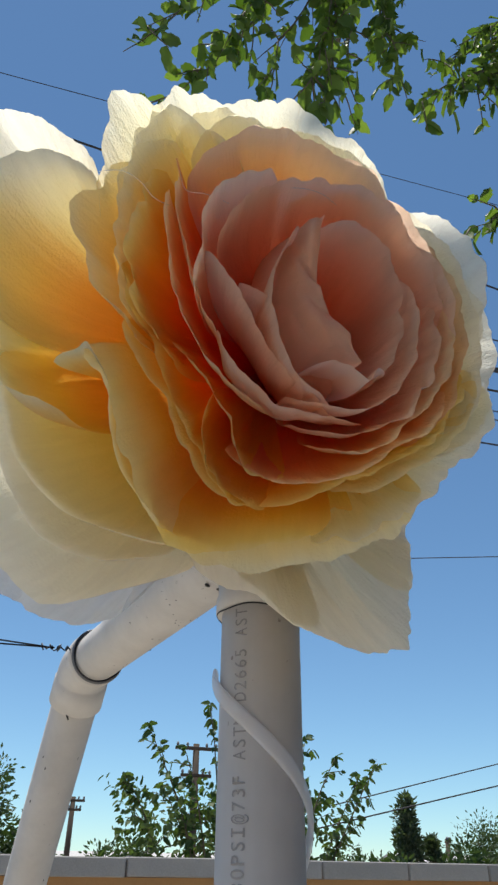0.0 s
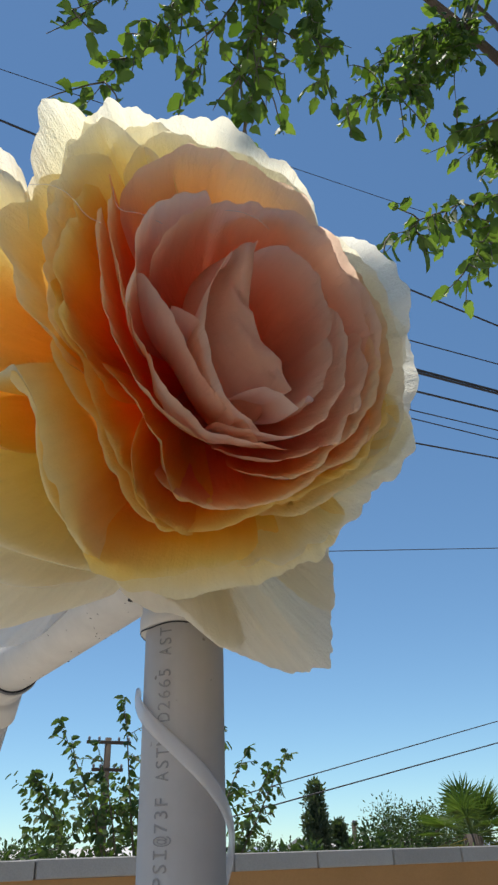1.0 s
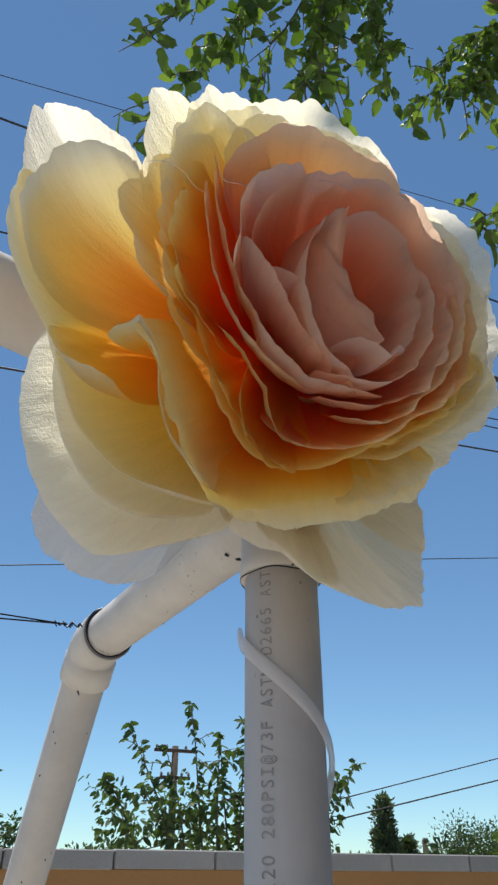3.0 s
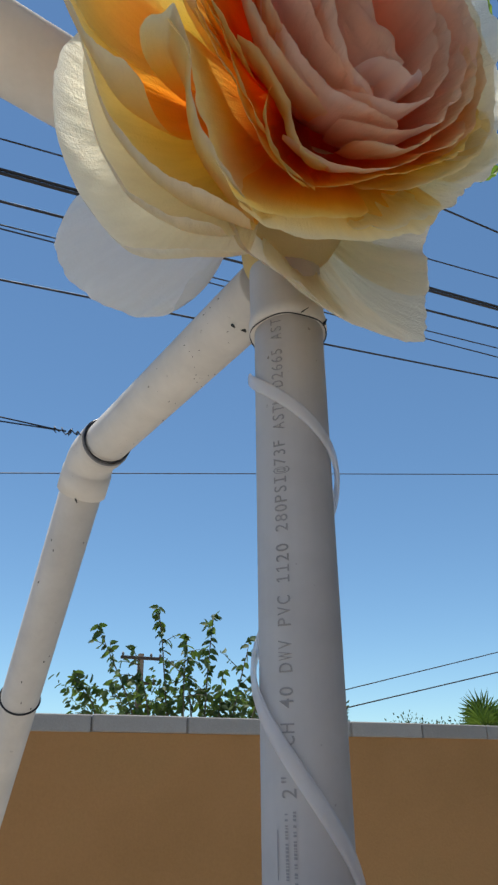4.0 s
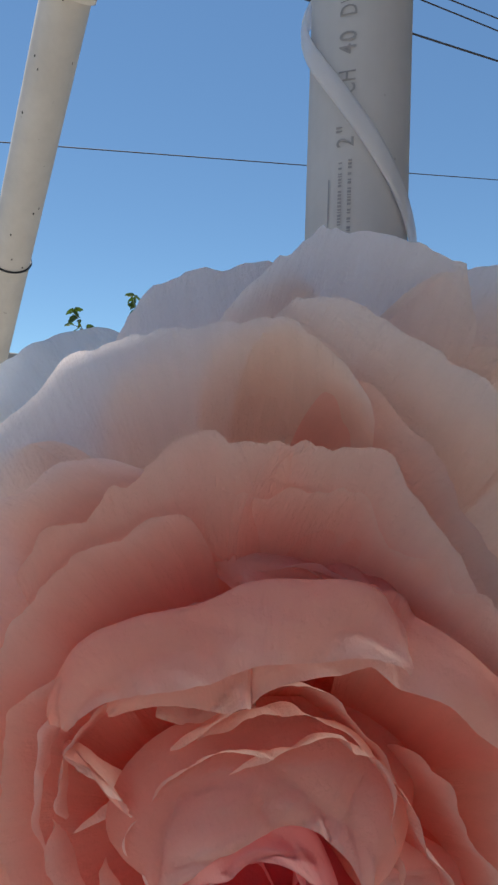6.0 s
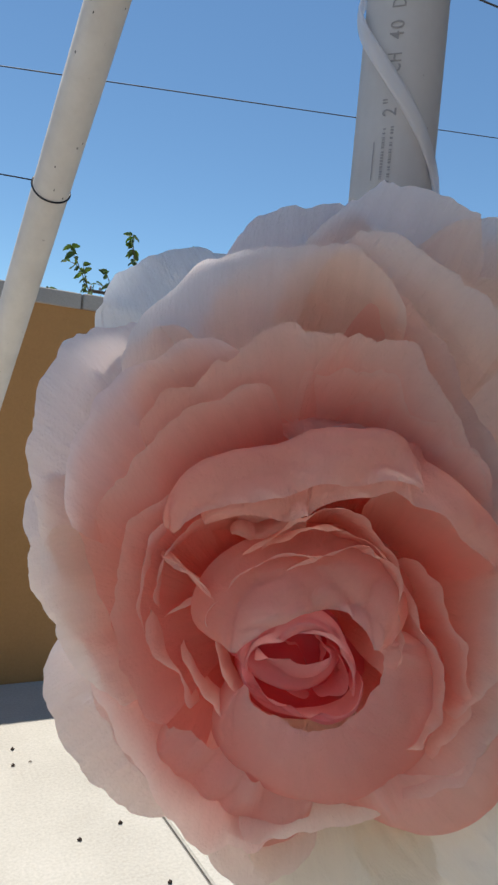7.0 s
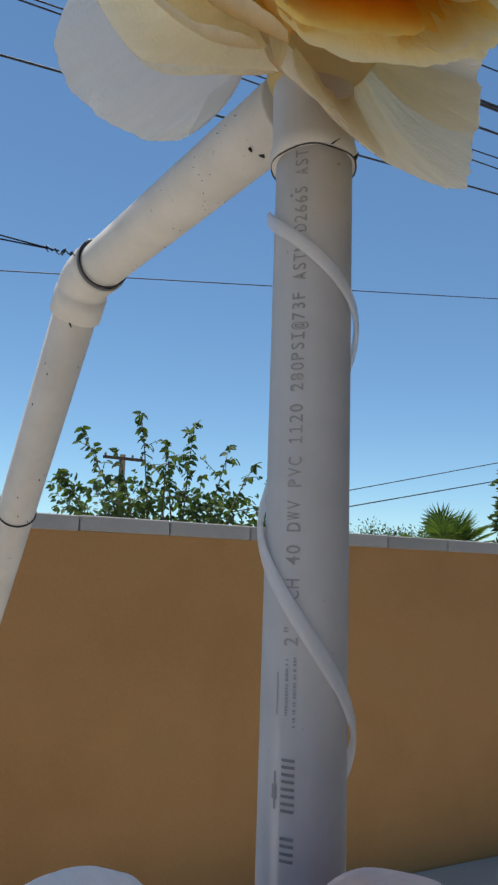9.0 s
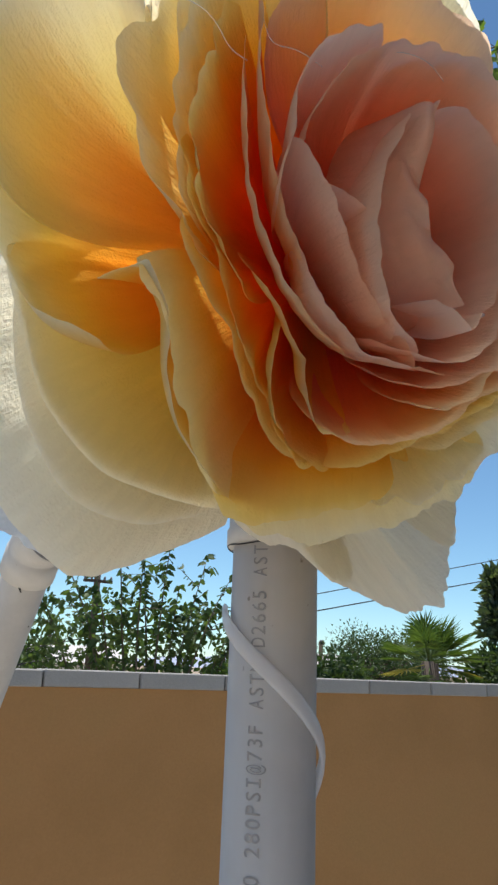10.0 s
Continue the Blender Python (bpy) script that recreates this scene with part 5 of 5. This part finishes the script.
far_tree("low bush beside the palm", 9.0, 12.5, 1.6, 2.05, 54, leaf=0.13, clumps=150)
far_tree("low bush beyond the wall", 6.8, 11.5, 1.5, 1.95, 55, leaf=0.13, clumps=140)


def fan_palm(x, y, h, spread):
    rs = random.Random(61)
    palm = thing("fan_palm", "bushy fan palm with some yellowed fronds beyond the wall", "palm", at=(x, y, -0.1))
    part("trunk", mesh("trunk", *tube([(0, 0, 0), (0.03, 0, 0.8), (0, 0, h - 0.5)], [0.22, 0.2, 0.17], 12), M_BARK), palm)
    for k in range(48):
        a = rs.uniform(0, 6.28)
        el = rs.uniform(-0.95, 1.3)
        d = Vector((math.cos(a) * math.cos(el), math.sin(a) * math.cos(el), math.sin(el)))
        stalk = spread * rs.uniform(0.40, 0.55)
        base = Vector((0, 0, h - 0.55))
        hub = base + d * stalk
        s = d.cross(Vector((0, 0, 1))).normalized()
        u = s.cross(d)
        verts, faces = tube([base, hub], [0.015, 0.008], 5)
        for j in range(17):
            b = radians(-105 + 210 * j / 16)
            w = (d * math.cos(b) + s * math.sin(b)).normalized()
            ln = spread * rs.uniform(0.40, 0.52) * (0.75 + 0.25 * math.cos(b))
            tip = hub + w * ln + Vector((0, 0, -0.10 * ln))
            q = w.cross(u).normalized() * 0.020
            o = len(verts)
            verts += [hub, hub + w * ln * 0.5 + q, tip, hub + w * ln * 0.5 - q]
            faces += [(o, o + 1, o + 2), (o, o + 2, o + 3)]
        dry = -0.4 < el < 0.1 and math.cos(a) < 0.2 or rs.random() < 0.08
        part("frond", mesh("frond", verts, faces, M_PALM_DRY if dry else M_PALM, False), palm, "yellowed frond" if dry else "")


fan_palm(10.45, 11.2, 2.55, 1.25)


def utility_pole(x, y, h, arms, lean=0.0):
    pole = thing("utility_pole", "dark wooden utility pole with crossarms", "utility pole", "utility poles", (x, y, -0.1))
    part("post", mesh("post", *tube([(0, 0, 0), (lean, 0, h)], [0.15, 0.10], 12), M_POLE), pole)
    for z, w in arms:
        part("crossarm", mesh("crossarm", *box(-w + lean, w + lean, -0.16, -0.05, z - 0.05, z + 0.05, 0.01), M_POLE, False), pole)
        for f in (-0.9, -0.45, 0.45, 0.9):
            part("insulator", mesh("insulator", *tube([(f * w + lean, -0.1, z + 0.05), (f * w + lean, -0.1, z + 0.09), (f * w + lean, -0.1, z + 0.17)], [0.02, 0.05, 0.03], 8), M_RING), pole)


utility_pole(6.85, 23.3, 5.35, ((5.2, 0.72), (4.4, 0.5), (3.2, 0.55)))
utility_pole(4.6, 34.0, 4.55, ((4.4, 0.48), (4.05, 0.36)))
utility_pole(9.5, 40.0, 3.9, ((3.8, 0.25),))
utility_pole(20.6, 30.0, 3.2, ((3.1, 0.1),))


def cable(label, a, b, r, sag=0.0, material=M_CABLE):
    a, b = Vector(a), Vector(b)
    pts = [a.lerp(b, t) - Vector((0, 0, sag * 4 * t * (1 - t))) for t in [k / 24 for k in range(25)]]
    tagged(new("overhead_cable", mesh("overhead_cable", *tube(pts, r, 6), material)), label, "cable", "overhead cables")


def span(z0, z1, y, x0=0.0, x1=10.0, far=34):
    """End points of a cable that has height z0 over x0 and z1 over x1."""
    s = (z1 - z0) / (x1 - x0)
    return (-far, y, z0 - s * (far + x0)), (far + 10, y, z1 + s * far)


for z0, z1, r in ((10.45, 10.93, 0.034), (10.53, 11.01, 0.030), (9.86, 10.39, 0.026), (9.39, 9.84, 0.014), (9.31, 9.60, 0.014), (8.34, 9.04, 0.019)):
    cable("black overhead cable sagging across the sky", *span(z0, z1, 9.0), r)
for z0, z1, r in ((14.0, 13.45, 0.024), (11.2, 11.85, 0.017)):
    cable("thin dark power line high across the sky", *span(z0, z1, 9.0), r)
cable("thin dark service line crossing low in the sky", *span(5.12, 6.82, 9.0), 0.008)
cable("thin grey power line high above", *span(15.6, 16.7, 9.0), 0.009)
cable("thin dark line sloping towards a far pole", (3.0, 20, 1.7), (40, 20, 10.4), 0.018)
cable("thin dark line sloping towards a far pole", (3.0, 20, 1.35), (40, 20, 9.3), 0.022)


def house(x, y, w, d, h):
    ob = thing("house", "low pale stucco house with a light shallow roof", "house", "distant houses", (x, y, -0.1))
    part("wall", mesh("wall", *box(-w / 2, w / 2, 0, d, 0, h), M_HOUSE, False), ob)
    v = [(-w / 2 - 0.4, -0.4, h), (w / 2 + 0.4, -0.4, h), (w / 2 + 0.4, d + 0.4, h), (-w / 2 - 0.4, d + 0.4, h), (-w / 2 - 0.4, d / 2, h + 0.9), (w / 2 + 0.4, d / 2, h + 0.9)]
    part("roof", mesh("roof", v, [(0, 1, 5, 4), (2, 3, 4, 5), (0, 4, 3), (1, 2, 5), (3, 2, 1, 0)], M_ROOF, False), ob)


house(25.5, 34.0, 7.0, 6.0, 1.9)
house(8.5, 36.0, 8.0, 6.0, 1.75)


def mountains():
    verts, faces = [], []
    n = 160
    for i in range(n + 1):
        a = radians(-60 + 170 * i / n)
        d = 2600.0
        h = 60 + 55 * noise.noise((i * 0.07, 1.3, 0)) + 26 * noise.noise((i * 0.31, 4.0, 0)) + 8 * noise.noise((i * 1.1, 7.0, 0))
        for z, k in ((-5, 1.0), (h * 0.5, 1.04), (h, 1.10)):
            verts.append((math.sin(a) * d * k, math.cos(a) * d * k, z))
    for i in range(n):
        for k in range(2):
            faces.append((i * 3 + k, (i + 1) * 3 + k, (i + 1) * 3 + k + 1, i * 3 + k + 1))
    tagged(new("backdrop_mountains", mesh("backdrop_mountains", verts, faces, M_HILL)), "hazy blue mountain ridge on the horizon", "mountains", kind="structure")


mountains()

# ---- litter on the patio ----
rs = random.Random(77)
for k in range(17):
    x, y = (rs.uniform(0.0, 1.3), rs.uniform(0.7, 2.1)) if k > 6 else [(0.385, 1.414), (0.418, 1.13), (0.188, 1.943), (0.17, 1.832), (0.259, 1.378), (1.161, 0.926), (1.073, 0.899)][k]
    pts = [(x - 0.006, y, 0.003), (x, y + rs.uniform(-0.003, 0.003), 0.006), (x + 0.006, y + rs.uniform(-0.003, 0.003), 0.003)]
    s = rs.uniform(0.4, 0.9) if k > 6 else 1.2
    tagged(new("fallen_bud", mesh("fallen_bud", *tube(pts, [0.0015 * s, 0.0045 * s, 0.0015 * s], 6), M_PEBBLE)), "small dry brown bud lying on the concrete", "debris", "fallen buds")
